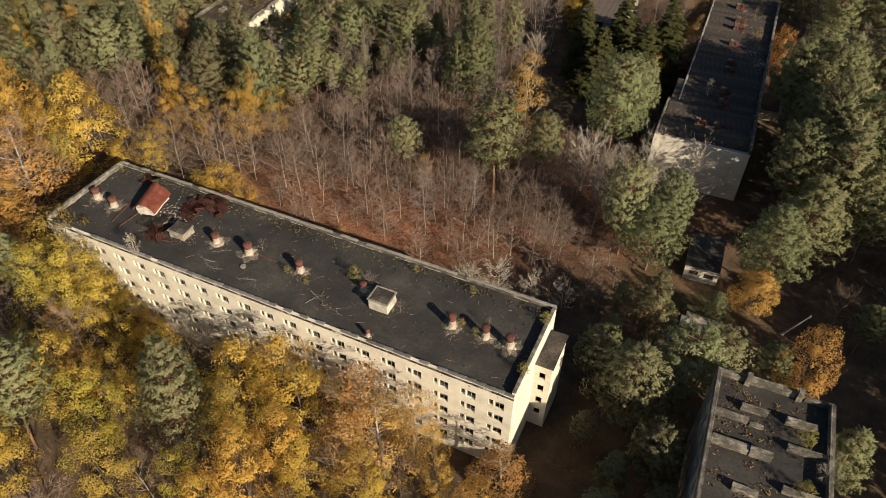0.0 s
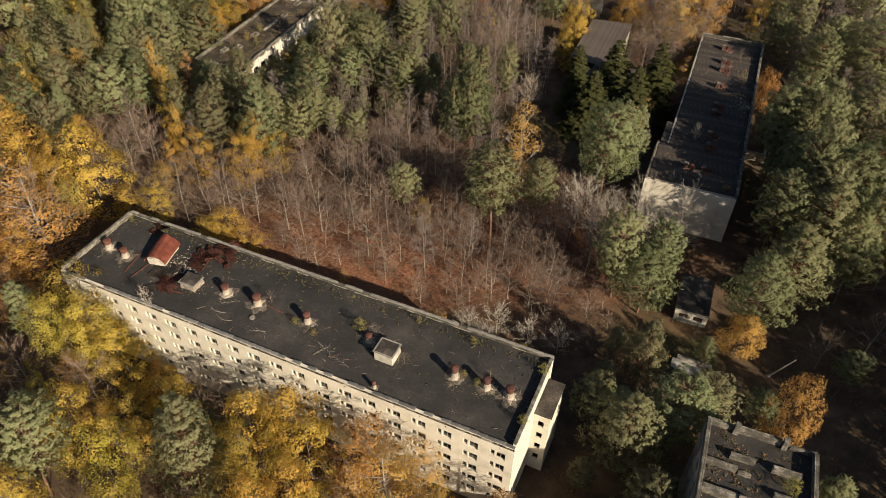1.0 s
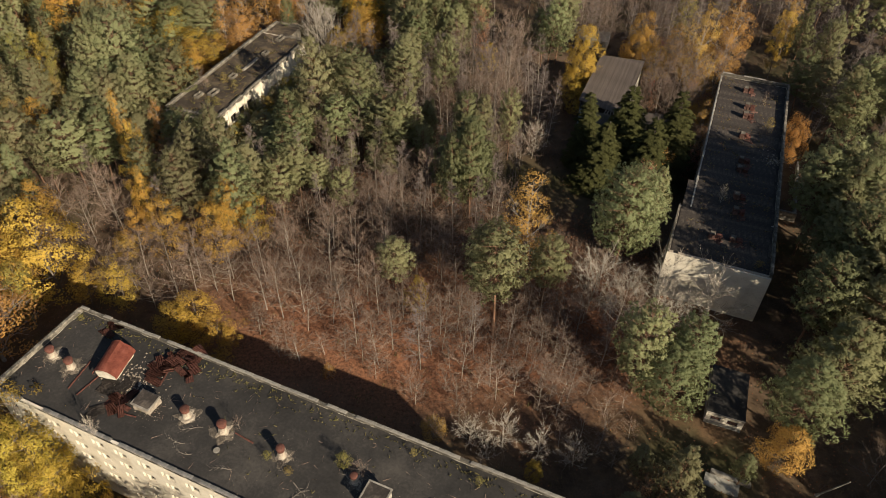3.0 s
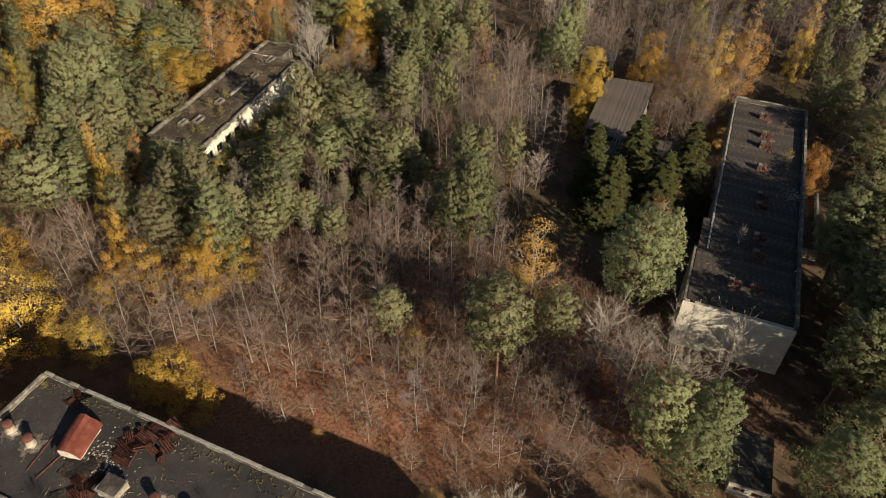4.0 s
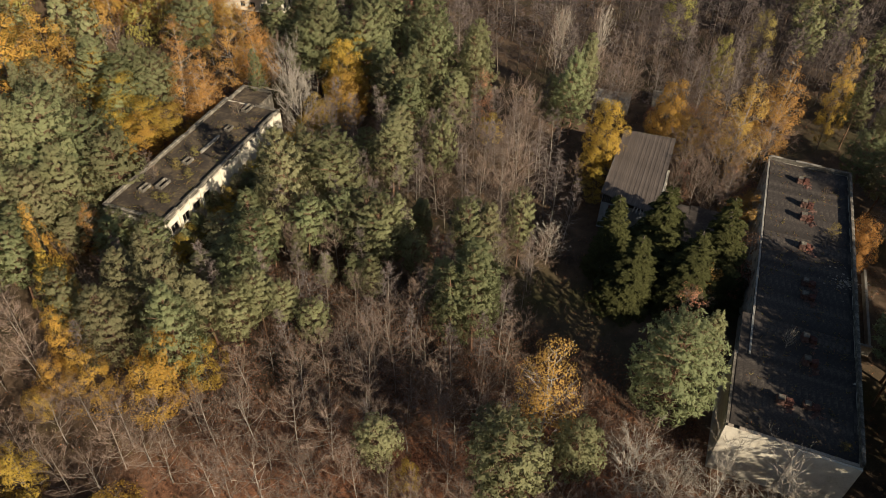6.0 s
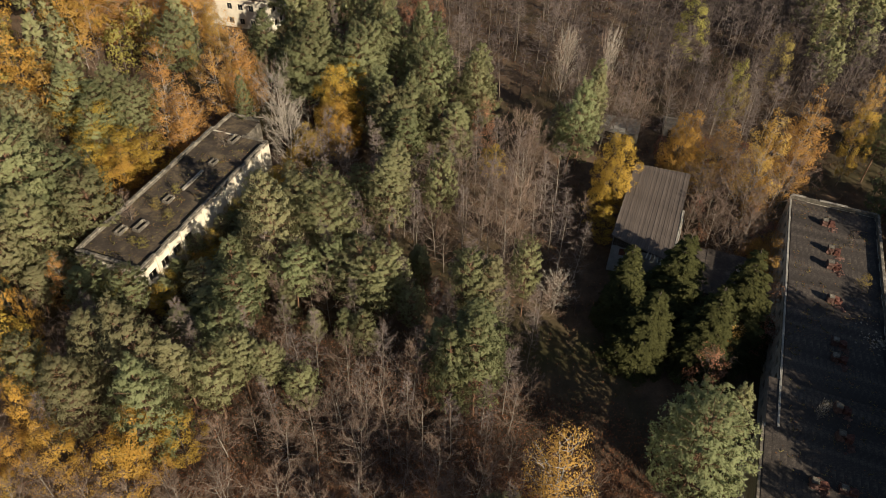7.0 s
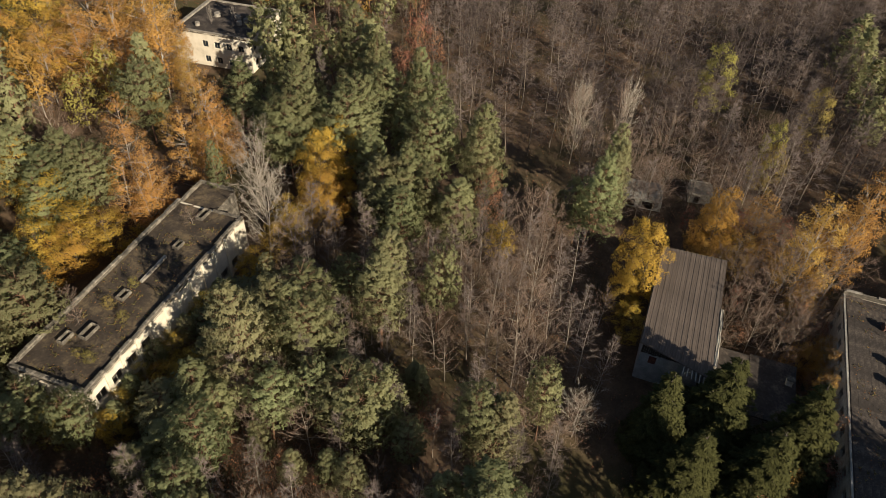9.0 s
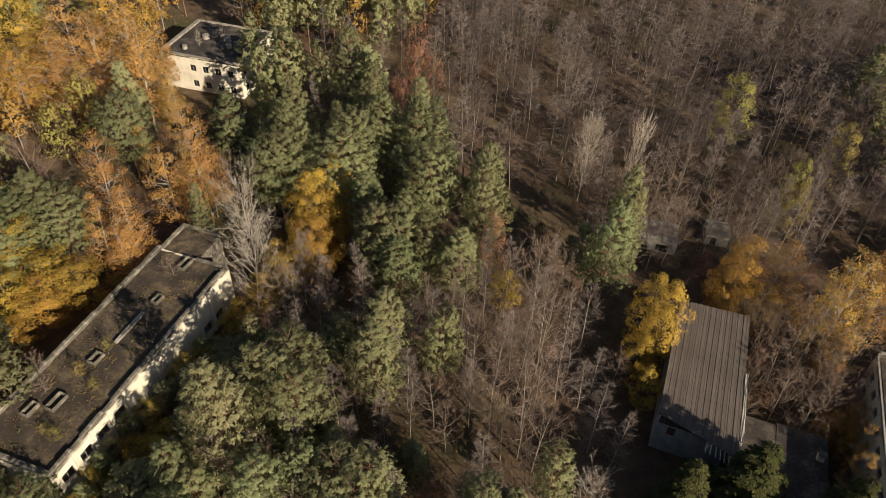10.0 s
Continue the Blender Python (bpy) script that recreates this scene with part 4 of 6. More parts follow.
def tri_mesh(name, v, f, mat, n=None):
    """A mesh from arrays of vertices and triangles, with soft normals where given."""
    me = bpy.data.meshes.new(name)
    me.vertices.add(len(v))
    me.loops.add(3 * len(f))
    me.polygons.add(len(f))
    me.vertices.foreach_set("co", np.ascontiguousarray(v, dtype=np.float32).ravel())
    me.loops.foreach_set("vertex_index", np.ascontiguousarray(f, dtype=np.int32).ravel())
    me.polygons.foreach_set("loop_start", np.arange(0, 3 * len(f), 3, dtype=np.int32))
    me.materials.append(mat)
    me.update(calc_edges=True)
    if n is not None:
        me.polygons.foreach_set("use_smooth", np.ones(len(f), dtype=bool))
        me.normals_split_custom_set_from_vertices(n.tolist())
    RAW[me.name] = (np.asarray(v, dtype=float), np.asarray(f), n)
    return me


def wood_mesh(bits, mat):
    """Trunk and limbs as triangles."""
    tris = []
    for f in bits.f:
        tris.append(f[:3])
        if len(f) == 4:
            tris.append((f[0], f[2], f[3]))
    return tri_mesh("trunk", np.array([tuple(p) for p in bits.v]), np.array(tris), mat)


def unit(a):
    return a / np.maximum(np.linalg.norm(a, axis=-1, keepdims=True), 1e-9)


def blades(rng, root, way, long, wide, out=None, jitter=0.5, flat=0.7):
    """Slender triangles from root along way, long x 2 wide; those with an outward normal face it."""
    count = len(root)
    face = rng.normal(size=(count, 3))
    if out is not None:
        face = out + jitter * face
        way = unit(way - flat * out * np.sum(way * out, axis=1, keepdims=True))
    long, wide = np.broadcast_to(long, count)[:, None], np.broadcast_to(wide, count)[:, None]
    tip = root + way * long
    side = unit(np.cross(way, face)) * wide
    if out is not None:
        side = side * np.where(np.sum(np.cross(side, way) * out, axis=1, keepdims=True) < 0, -1, 1)
    v = np.stack((root - side, root + side, tip), axis=1).reshape(-1, 3)
    return v, (None if out is None else np.repeat(out, 3, axis=0))


def leaf_mesh(pieces, mat):
    v = np.concatenate([p[0] for p in pieces])
    n = None if pieces[0][1] is None else np.concatenate([p[1] for p in pieces])
    return tri_mesh("crown", v, np.arange(len(v)).reshape(-1, 3), mat, n)


def hull(count, height, start, radius, profile, lumpy=0.24, sure=0.85):
    """Points spread over an uneven crown, each with the way outwards."""
    tall = height * (1 - start)
    steps = [(profile(k / 40) + 0.03) * math.hypot((profile(min(1, k / 40 + 0.0125)) - profile(max(0, k / 40 - 0.0125))) * 40 * radius, tall) for k in range(41)]
    total, seed = sum(steps), random.uniform(0, 50)
    heights, run, k = [], 0.0, 0
    for g, w in enumerate(steps):
        run += w
        while k < count and (k + 0.5) / count <= run / total:
            heights.append(g / 40)
            k += 1
    spots = []
    for n, g in enumerate(heights):
        g = min(1.0, max(0.0, g + random.uniform(-0.06, 0.06)))
        a = n * 2.39996 + random.uniform(-0.6, 0.6)
        d = Vector((math.cos(a), math.sin(a), 2.2 * g))
        swell = 1 + lumpy * 1.6 * noise.noise(d * 1.5 + Vector((seed, 0, 0))) + lumpy * 0.5 * noise.noise(d * 4 + Vector((0, seed, 0)))
        r = radius * profile(g) * swell * (1.0 if random.random() < sure else random.uniform(0.35, 0.85))
        p = Vector((math.cos(a) * r, math.sin(a) * r, height * (start + (1 - start) * g) - 0.3 + random.gauss(0, 0.2)))
        slope = (profile(max(0, g - 0.06)) - profile(min(1, g + 0.06))) * radius / (0.12 * height * (1 - start))
        out = Vector((math.cos(a), math.sin(a), max(-0.35, min(2.5, slope)))).normalized()
        spots.append((p, out))
    return spots


def stem(wood, height, thick, wobble=0.025, steps=7, sides=6):
    """A wavering trunk; returns the point on it at a height."""
    p, way, pts = Vector((0, 0, -0.4)), Vector((0, 0, 1)), []
    for k in range(steps + 1):
        pts.append(p.copy())
        way = (way + Vector((random.gauss(0, wobble), random.gauss(0, wobble), 0.06))).normalized()
        p = p + way * height / steps
    for k in range(steps):
        wood.tube(pts[k], pts[k + 1], thick * (1 - k / (steps + 1)), thick * (1 - (k + 1) / (steps + 1)), sides)

    def at(z):
        s = min(max(0.0, (z + 0.4) / height * steps), steps - 0.01)
        return pts[int(s)].lerp(pts[int(s) + 1], s % 1)
    return at


def dome(g):
    return math.sqrt(max(0.0, 1 - (max(0.0, g - 0.28) / 0.73) ** 2)) * (0.62 + 0.38 * min(1, g / 0.28))


def egg(g):
    return math.sqrt(max(0.0, math.sin(math.pi * min(1.0, 0.1 + 0.9 * g) ** 0.85))) * (1 - 0.25 * g)


def spire(g):
    return (0.6 + 0.4 * min(1.0, g / 0.2)) * max(0.0, 1 - max(0.0, g - 0.1) / 0.9) ** 0.6


def cone(g):
    return (0.75 + 0.25 * min(1.0, g / 0.15)) * max(0.0, 1.02 - g) ** 0.8


def leafy_variant(height, radius, start, profile, leaf, bark, clumps=74, size=1.0, leaves=92, long=0.21, lumpy=0.34, limbs=22, thick=0.13, sure=0.72, droop=0.0):
    """A broadleaf tree: limbs carry rounded clumps of small leaves, with gaps between them."""
    rng = np.random.default_rng(random.randrange(1 << 30))
    wood = Bits()
    at = stem(wood, height * 0.95, thick, 0.03)
    spots = hull(clumps, height, start, radius * 0.86, profile, lumpy, sure)
    for p, out in spots[::max(1, len(spots) // limbs)]:
        root = at(p.z - (p.xy.length * 0.9 + 0.5))
        mid = root.lerp(p, 0.5) + Vector((0, 0, -0.3))
        wood.tube(root, mid, thick * 0.34, thick * 0.2, 4)
        wood.tube(mid, p + out * 0.5, thick * 0.2, 0.015, 3)
        for _ in range(4):
            wood.blade(mid.lerp(p, random.random()), p + out * 0.6 + Vector((random.gauss(0, 0.7), random.gauss(0, 0.7), random.gauss(0.1, 0.6))), 0.022)
    pieces = []
    for p, out in spots:
        big = size * rng.uniform(0.62, 1.3)
        count = int(leaves * (big / size) ** 1.6)
        d = unit(rng.normal(size=(count, 3)) + 0.5 * np.array(out))
        where = np.array(p) + d * (1, 1, 0.85) * big * rng.uniform(0.25, 1.0, (count, 1)) ** 0.5
        way = unit(rng.normal(size=(count, 3)) + 0.4 * d - np.array((0, 0, droop)))
        normal = unit(0.6 * d + 0.8 * np.array(out) + (0, 0, 0.2) + 0.12 * rng.normal(size=(count, 3)))
        span = long * rng.uniform(0.7, 1.3, count)
        pieces.append(blades(rng, where - way * span[:, None] * 0.5, way, span, span * 0.36, normal))
    return ("trunk", wood_mesh(wood, bark)), ("crown", leaf_mesh(pieces, leaf)), height, radius


def pine_variant(height, radius, start, profile=dome, whorls=15, arms=7, tufts=9, needles=11, long=0.36, wide=0.29, puff=0.46, rise=0.35, ragged=0.22, sides=6):
    """A Scots pine: bare stem, whorls of boughs that bear upturned pads of needle tufts."""
    rng = np.random.default_rng(random.randrange(1 << 30))
    wood, pieces = Bits(), []
    at = stem(wood, height * 0.97, 0.22, sides=sides)
    tall = height * (1 - start)
    for n in range(whorls):
        g = (n + 0.5) / whorls
        count = max(3, round(arms * (0.55 + 0.6 * profile(g))))
        spin = rng.uniform(0, 6.28)
        for k in range(count):
            a = spin + 6.283 * (k + rng.uniform(-0.25, 0.25)) / count
            h = g + rng.uniform(-0.5, 0.5) / whorls
            reach = radius * max(0.16, profile(min(1.0, max(0.0, h)))) * rng.uniform(1 - ragged, 1 + 0.6 * ragged)
            root = at(height * start + tall * h * 0.97 - reach * 0.28)
            flat = np.array((math.cos(a), math.sin(a), 0))
            lift = rise * (0.25 + 1.5 * h) + rng.uniform(-0.12, 0.12)
            end = Vector(np.array(root) + reach * (flat + np.array((0, 0, lift))))
            wood.tube(root, end, 0.055, 0.015, 3)
            m = max(3, round(tufts * (0.35 + 0.65 * reach / radius)))
            s = 1 - 0.6 * rng.uniform(0, 1, m) ** 1.4
            s[0] = 1.0
            across = np.array((-math.sin(a), math.cos(a), 0))
            off = rng.uniform(-1, 1, m) * 0.36 * reach * (1.15 - 0.6 * s)
            c = np.array(root) + (s * reach)[:, None] * flat + np.outer(off, across)
            c[:, 2] += s * s * reach * lift + 0.18 - 0.35 * np.abs(off) / max(reach, 0.5) + rng.normal(0, 0.1, m)
            big = puff * rng.uniform(0.7, 1.3, m)
            d = unit(rng.normal(size=(m, needles, 3)) + 0.35 * flat + (0, 0, 0.55))
            where = (c[:, None] + d * (big[:, None] * rng.uniform(0.2, 1.0, (m, needles)))[..., None]).reshape(-1, 3)
            d = d.reshape(-1, 3)
            way = unit(0.9 * d + 0.5 * flat + (0, 0, 0.25) + 0.45 * rng.normal(size=d.shape))
            crown = unit((where - (0, 0, height * start + 0.4 * tall)) * (1 / radius, 1 / radius, 1.6 / tall))
            normal = unit(0.4 * d + 0.95 * crown + (0, 0, 0.15) + 0.1 * rng.normal(size=d.shape))
            span = long * rng.uniform(0.7, 1.3, len(d))
            pieces.append(blades(rng, where - way * span[:, None] * 0.4, way, span, span * wide, normal))
    return ("trunk", wood_mesh(wood, PINE_BARK)), ("crown", leaf_mesh(pieces, NEEDLE)), height, radius


def spruce_variant(height, radius):
    """A spruce: tiers of drooping boughs, each a flat fan with hanging twigs."""
    rng = np.random.default_rng(random.randrange(1 << 30))
    wood, pieces = Bits(), []
    top = Vector((random.gauss(0, 0.1), random.gauss(0, 0.1), height))
    wood.tube(Vector((0, 0, -0.4)), top, 0.28, 0.03, 7)
    levels = 25
    for n in range(levels):
        f = 0.06 + 0.93 * n / levels
        reach = radius * (1 - f) ** 0.8 * rng.uniform(0.86, 1.1) + 0.25
        arms = max(5, int(13 * (1 - f)) + 3)
        for k in range(arms):
            a = 6.283 * (k + rng.uniform(0, 0.6)) / arms + n
            flat = np.array((math.cos(a), math.sin(a), 0))
            across = np.array((-math.sin(a), math.cos(a), 0))
            long = reach * rng.uniform(0.72, 1.14)
            root = np.array((0, 0, height * (f + rng.uniform(-0.012, 0.012))))
            wood.tube(Vector(root), Vector(root + long * (flat + (0, 0, -0.3 + 0.5 * f))), 0.05, 0.012, 3)
            m = int(30 + 42 * long)
            s = 1 - 0.8 * rng.uniform(0, 1, m) ** 1.2
            off = rng.uniform(-1, 1, m) * 0.34 * long * (1.1 - 0.75 * s)
            c = root + (s * long)[:, None] * flat + np.outer(off, across)
            c[:, 2] += long * s * (-0.42 * s + 0.16 * s ** 3 + 0.5 * f) + rng.normal(0, 0.06, m)
            way = unit(0.8 * flat + np.outer(np.sign(off) * rng.uniform(0.1, 0.9, m), across) + (0, 0, -0.35) + 0.3 * rng.normal(size=(m, 3)))
            normal = unit(0.7 * flat + (0, 0, 0.75) + 0.3 * rng.normal(size=(m, 3)))
            span = rng.uniform(0.28, 0.55, m)
            pieces.append(blades(rng, c, way, span, span * 0.24, normal, 0.35))
    return ("trunk", wood_mesh(wood, BARK)), ("crown", leaf_mesh(pieces, DARK_NEEDLE)), height, radius


def bare_variant(height, radius, limbs, start, bark, twig, trunk_r=0.13, rise=0.8, branches=9, twigs=11, wide=0.013, fork=0.9, profile=egg, sides=6, twig_len=1.0, tubes=True):
    """A leafless tree: arching limbs, forking branches and a haze of fine twigs."""
    rng = np.random.default_rng(random.randrange(1 << 30))
    wood, pieces = Bits(), []
    at = stem(wood, height * fork, trunk_r, 0.035, sides=sides)
    for n in range(limbs):
        g = (n + rng.uniform(0, 0.8)) / limbs
        root = np.array(at(height * fork * (start + (0.97 - start) * g)))
        a = n * 2.4 + rng.uniform(-0.5, 0.5)
        reach = radius * max(0.14, profile(g)) * rng.uniform(0.72, 1.15)
        flat = np.array((math.cos(a), math.sin(a), 0))
        lift = rise * (0.6 + 0.7 * g) * rng.uniform(0.8, 1.2)
        sway = rng.normal(0, 0.16, 3)
        s = np.linspace(0, 1, 5)[:, None]
        pts = root + reach * (s * flat + s ** 1.35 * (0, 0, lift) + s * s * sway)
        pts[:, 2] = np.minimum(pts[:, 2], height)
        r = max(0.025, trunk_r * 0.4 * (1.15 - 0.8 * g))
        if tubes:
            for k in range(4):
                wood.tube(Vector(pts[k]), Vector(pts[k + 1]), r * (1 - 0.21 * k), r * (0.79 - 0.21 * k), 3)
        else:
            pieces.append(blades(rng, pts[:1], unit(pts[-1:] - pts[:1]), reach * math.hypot(1, lift), r))
        m = branches
        t = 0.18 + 0.82 * (np.arange(m) + rng.uniform(0, 1, m)) / m
        i = np.minimum((t * 4).astype(int), 3)
        o = pts[i] + (pts[i + 1] - pts[i]) * (t * 4 - i)[:, None]
        tangent = unit(pts[i + 1] - pts[i])
        b = unit(tangent + rng.normal(0, 0.55, (m, 3)) + (0, 0, 0.12))
        long = reach * rng.uniform(0.3, 0.55, m) * (1.15 - 0.6 * t) + 0.3
        pieces.append(blades(rng, o, b, long, r * 0.3 + 0.013))
        q = twigs
        u = rng.uniform(0.1, 1.0, (m, q, 1))
        o2 = (o[:, None] + b[:, None] * long[:, None, None] * u).reshape(-1, 3)
        w = unit(np.repeat(b, q, axis=0) + rng.normal(0, 0.5, (m * q, 3)) + (0, 0, 0.1))
        pieces.append(blades(rng, o2, w, rng.uniform(0.45, 1.15, m * q) * twig_len, wide))
    return ("trunk", wood_mesh(wood, bark)), ("crown", leaf_mesh(pieces, twig)), height, radius


random.seed(11)
KINDS = {
    "pine": [pine_variant(22, 4.2, 0.42), pine_variant(22, 4.0, 0.46, ragged=0.35), pine_variant(22, 4.4, 0.36, spire, 17), pine_variant(22, 3.9, 0.4, spire, 17, ragged=0.32),
             pine_variant(20, 4.4, 0.34, dome, 15, rise=0.5), pine_variant(21, 4.2, 0.36, cone, 17, ragged=0.26)],
    "spruce": [spruce_variant(24, 4.4), spruce_variant(24, 4.8)],
    "yellow": [leafy_variant(17, 4.0, 0.2, egg, YELLOW_LEAF, BARK), leafy_variant(17, 4.3, 0.15, egg, YELLOW_LEAF, BARK, lumpy=0.45),
               leafy_variant(17, 3.8, 0.22, dome, YELLOW_LEAF, BARK, 64), leafy_variant(16, 4.0, 0.12, egg, YELLOW_LEAF, BARK, 66, lumpy=0.5)],
    "orange": [leafy_variant(20, 3.6, 0.2, egg, ORANGE_LEAF, BIRCH_BARK, 84, 0.9, 66, 0.19, 0.3, 30, 0.12, 0.62, 0.5), leafy_variant(20, 4.0, 0.17, egg, ORANGE_LEAF, BIRCH_BARK, 88, 0.95, 66, 0.19, 0.36, 32, 0.12, 0.62, 0.5),
               leafy_variant(20, 3.5, 0.22, cone, ORANGE_LEAF, BIRCH_BARK, 80, 0.9, 66, 0.19, 0.3, 30, 0.12, 0.62, 0.5)],
    "round": [leafy_variant(11, 4.0, 0.12, dome, ORANGE_LEAF, BARK, 96, 1.05, 95, 0.21, 0.28, 24, 0.12, 0.75), leafy_variant(11, 3.8, 0.15, egg, ORANGE_LEAF, BARK, 92, 1.0, 95, 0.21, 0.3, 24, 0.12, 0.75)],
    "lime": [leafy_variant(17, 4.0, 0.2, egg, LIME_LEAF, BARK, lumpy=0.4), leafy_variant(17, 4.2, 0.15, dome, LIME_LEAF, BARK, lumpy=0.45)],
    "rusty": [leafy_variant(10, 3.2, 0.14, egg, RUST_LEAF, BARK, 60, 0.7, 28, 0.2, 0.4, 24, 0.1, 0.6), leafy_variant(10, 2.8, 0.18, egg, RUST_LEAF, BARK, 54, 0.7, 28, 0.2, 0.45, 24, 0.1, 0.6)],
    "olive": [leafy_variant(16, 4.0, 0.2, egg, OLIVE_LEAF, BARK, 64, 1.0, 80, 0.21), leafy_variant(16, 3.8, 0.2, dome, OLIVE_LEAF, BARK, 60, 1.0, 80, 0.21, lumpy=0.45)],
    "bare": [bare_variant(13, 5.2, 20, 0.12, ASH_BARK, TWIG), bare_variant(13, 4.8, 19, 0.16, ASH_BARK, TWIG, rise=1.0),
             bare_variant(13, 5.6, 21, 0.1, ASH_BARK, TWIG, rise=0.7), bare_variant(13, 4.6, 19, 0.14, ASH_BARK, TWIG, rise=1.1)],
    "slim": [bare_variant(17, 2.9, 34, 0.16, ASH_BARK, GREY_TWIG, 0.11, 0.35, 6, 11, 0.013, 0.97, cone), bare_variant(17, 2.6, 34, 0.2, ASH_BARK, GREY_TWIG, 0.1, 0.45, 6, 11, 0.013, 0.97, cone),
             bare_variant(17, 3.1, 32, 0.18, ASH_BARK, GREY_TWIG, 0.11, 0.55, 6, 11, 0.013, 0.97, spire)],
    "pale": [bare_variant(10, 5.2, 22, 0.05, PALE_TWIG, PALE_TWIG, 0.14, 0.95, 10, 12, 0.016), bare_variant(10, 4.8, 22, 0.04, PALE_TWIG, PALE_TWIG, 0.13, 1.1, 10, 12, 0.016)],
}
broad = dict(whorls=15, arms=9, tufts=13, needles=11, puff=0.52)
BROAD_PINES = [pine_variant(23, 6.6, 0.36, dome, **broad), pine_variant(23, 6.8, 0.34, spire, **broad), pine_variant(23, 6.4, 0.34, cone, ragged=0.3, **broad)]
far_pine = dict(whorls=10, arms=6, tufts=5, needles=7, long=0.78, puff=0.66, sides=4)
far_leaf = dict(clumps=44, size=1.2, leaves=26, long=0.5, limbs=8)
FAR_KINDS = {
    "pine": [pine_variant(22, 4.2, 0.42, dome, **far_pine), pine_variant(22, 4.4, 0.36, spire, **far_pine), pine_variant(22, 4.0, 0.4, cone, **far_pine)],
    "yellow": [leafy_variant(17, 4.0, 0.2, egg, YELLOW_LEAF, BARK, **far_leaf), leafy_variant(17, 4.2, 0.17, dome, YELLOW_LEAF, BARK, **far_leaf)],
    "orange": [leafy_variant(20, 4.0, 0.2, egg, ORANGE_LEAF, BIRCH_BARK, **far_leaf), leafy_variant(20, 4.2, 0.17, egg, ORANGE_LEAF, BIRCH_BARK, **far_leaf)],
    "olive": [leafy_variant(17, 4.0, 0.2, egg, OLIVE_LEAF, BARK, **far_leaf), leafy_variant(17, 4.2, 0.17, dome, OLIVE_LEAF, BARK, **far_leaf)],
    "slim": [bare_variant(18, 2.9, 22, 0.2, BARK, GREY_TWIG, 0.12, 0.4, 4, 6, 0.022, 0.97, cone, 4, 1.3, False)],
}
WORDS = {
    "pine": ("pine", "dull green Scots pine with rounded crown on bare stem", "pine tree"),
    "spruce": ("spruce", "tall dark green spruce with drooping boughs", "spruce tree"),
    "yellow": ("yellow_tree", "broadleaf tree in bright yellow autumn leaf", "tree"),
    "round": ("golden_tree", "low round-crowned tree in dense golden orange leaf", "tree"),
    "lime": ("lime_tree", "broadleaf tree in yellow-green autumn leaf", "tree"),
    "orange": ("birch", "pale-stemmed birch in thin orange autumn leaf", "birch tree"),
    "rusty": ("rusty_tree", "young tree holding rust-brown dry leaves", "tree"),
    "olive": ("olive_tree", "broadleaf tree with olive green fading leaves", "tree"),
    "bare": ("bare_tree", "leafless grey-brown tree with spreading twigs", "tree"),
    "slim": ("slim_bare_tree", "slim leafless young tree with fine brown twigs", "tree"),
    "pale": ("pale_bare_tree", "leafless tree with pale silvery branches", "tree"),
}
CLEAR = [(LONG_AT, -1.5, -2.2, 80.5, 18.5), (RUIN_AT, -1.5, 0, 15.5, 35.5), (EAST_AT, -1.5, -3, 19.5, 16), (EAST_AT, 0.8, 15, 19.5, 74), (WEST_AT, -2.5, -2, 16.0, 51.5),
         (FAR_AT, -1.5, -2, 24, 18), (BARN_AT, -1, 0, 12.5, 30), (BARN_AT, 11, -1.5, 26.5, 13.5), (HUT_AT, -1.5, -4, 7.2, 11.5)]
CLEAR = [(m.inverted(), *rest) for m, *rest in CLEAR]
STANDING = []


def free(x, y, gap):
    for inv, x0, y0, x1, y1 in CLEAR:
        p = inv @ Vector((x, y, 0))
        if x0 < p.x < x1 and y0 < p.y < y1:
            return False
    return all((x - a) ** 2 + (y - b) ** 2 > gap * gap for a, b in STANDING)


def plant(kind, x, y, h, r, z=0.0, group="trees of the wood", name=""):
    forms = KINDS[kind]
    if kind == "pine" and r > 5.6:
        forms = BROAD_PINES
    elif kind == "pine" and y > 205:    # the northern pines are pointed
        forms, r = [forms[2], forms[3], forms[5]], r * 0.92
    low, high, h0, r0 = random.choice(forms)
    word, label, category = WORDS[kind]
    ob = thing(name or word, pose(x, y, z, random.uniform(-3, 3), random.uniform(-3, 3), random.uniform(0, 360)) @ Matrix.Diagonal((r / r0, r / r0, h / h0, 1)), label, category, group)
    for word, me in (low, high):
        share(word, me, Matrix.Identity(4), ob)
    STANDING.append((x, y))
    return ob


def stand(kind, rows):
    for x, y, h, r in rows:
        if free(x, y, 0.5):
            plant(kind, x, y, h, r * {"spruce": 1.25, "orange": 1.2, "yellow": 1.1, "pale": 1.1}.get(kind, 1.0))


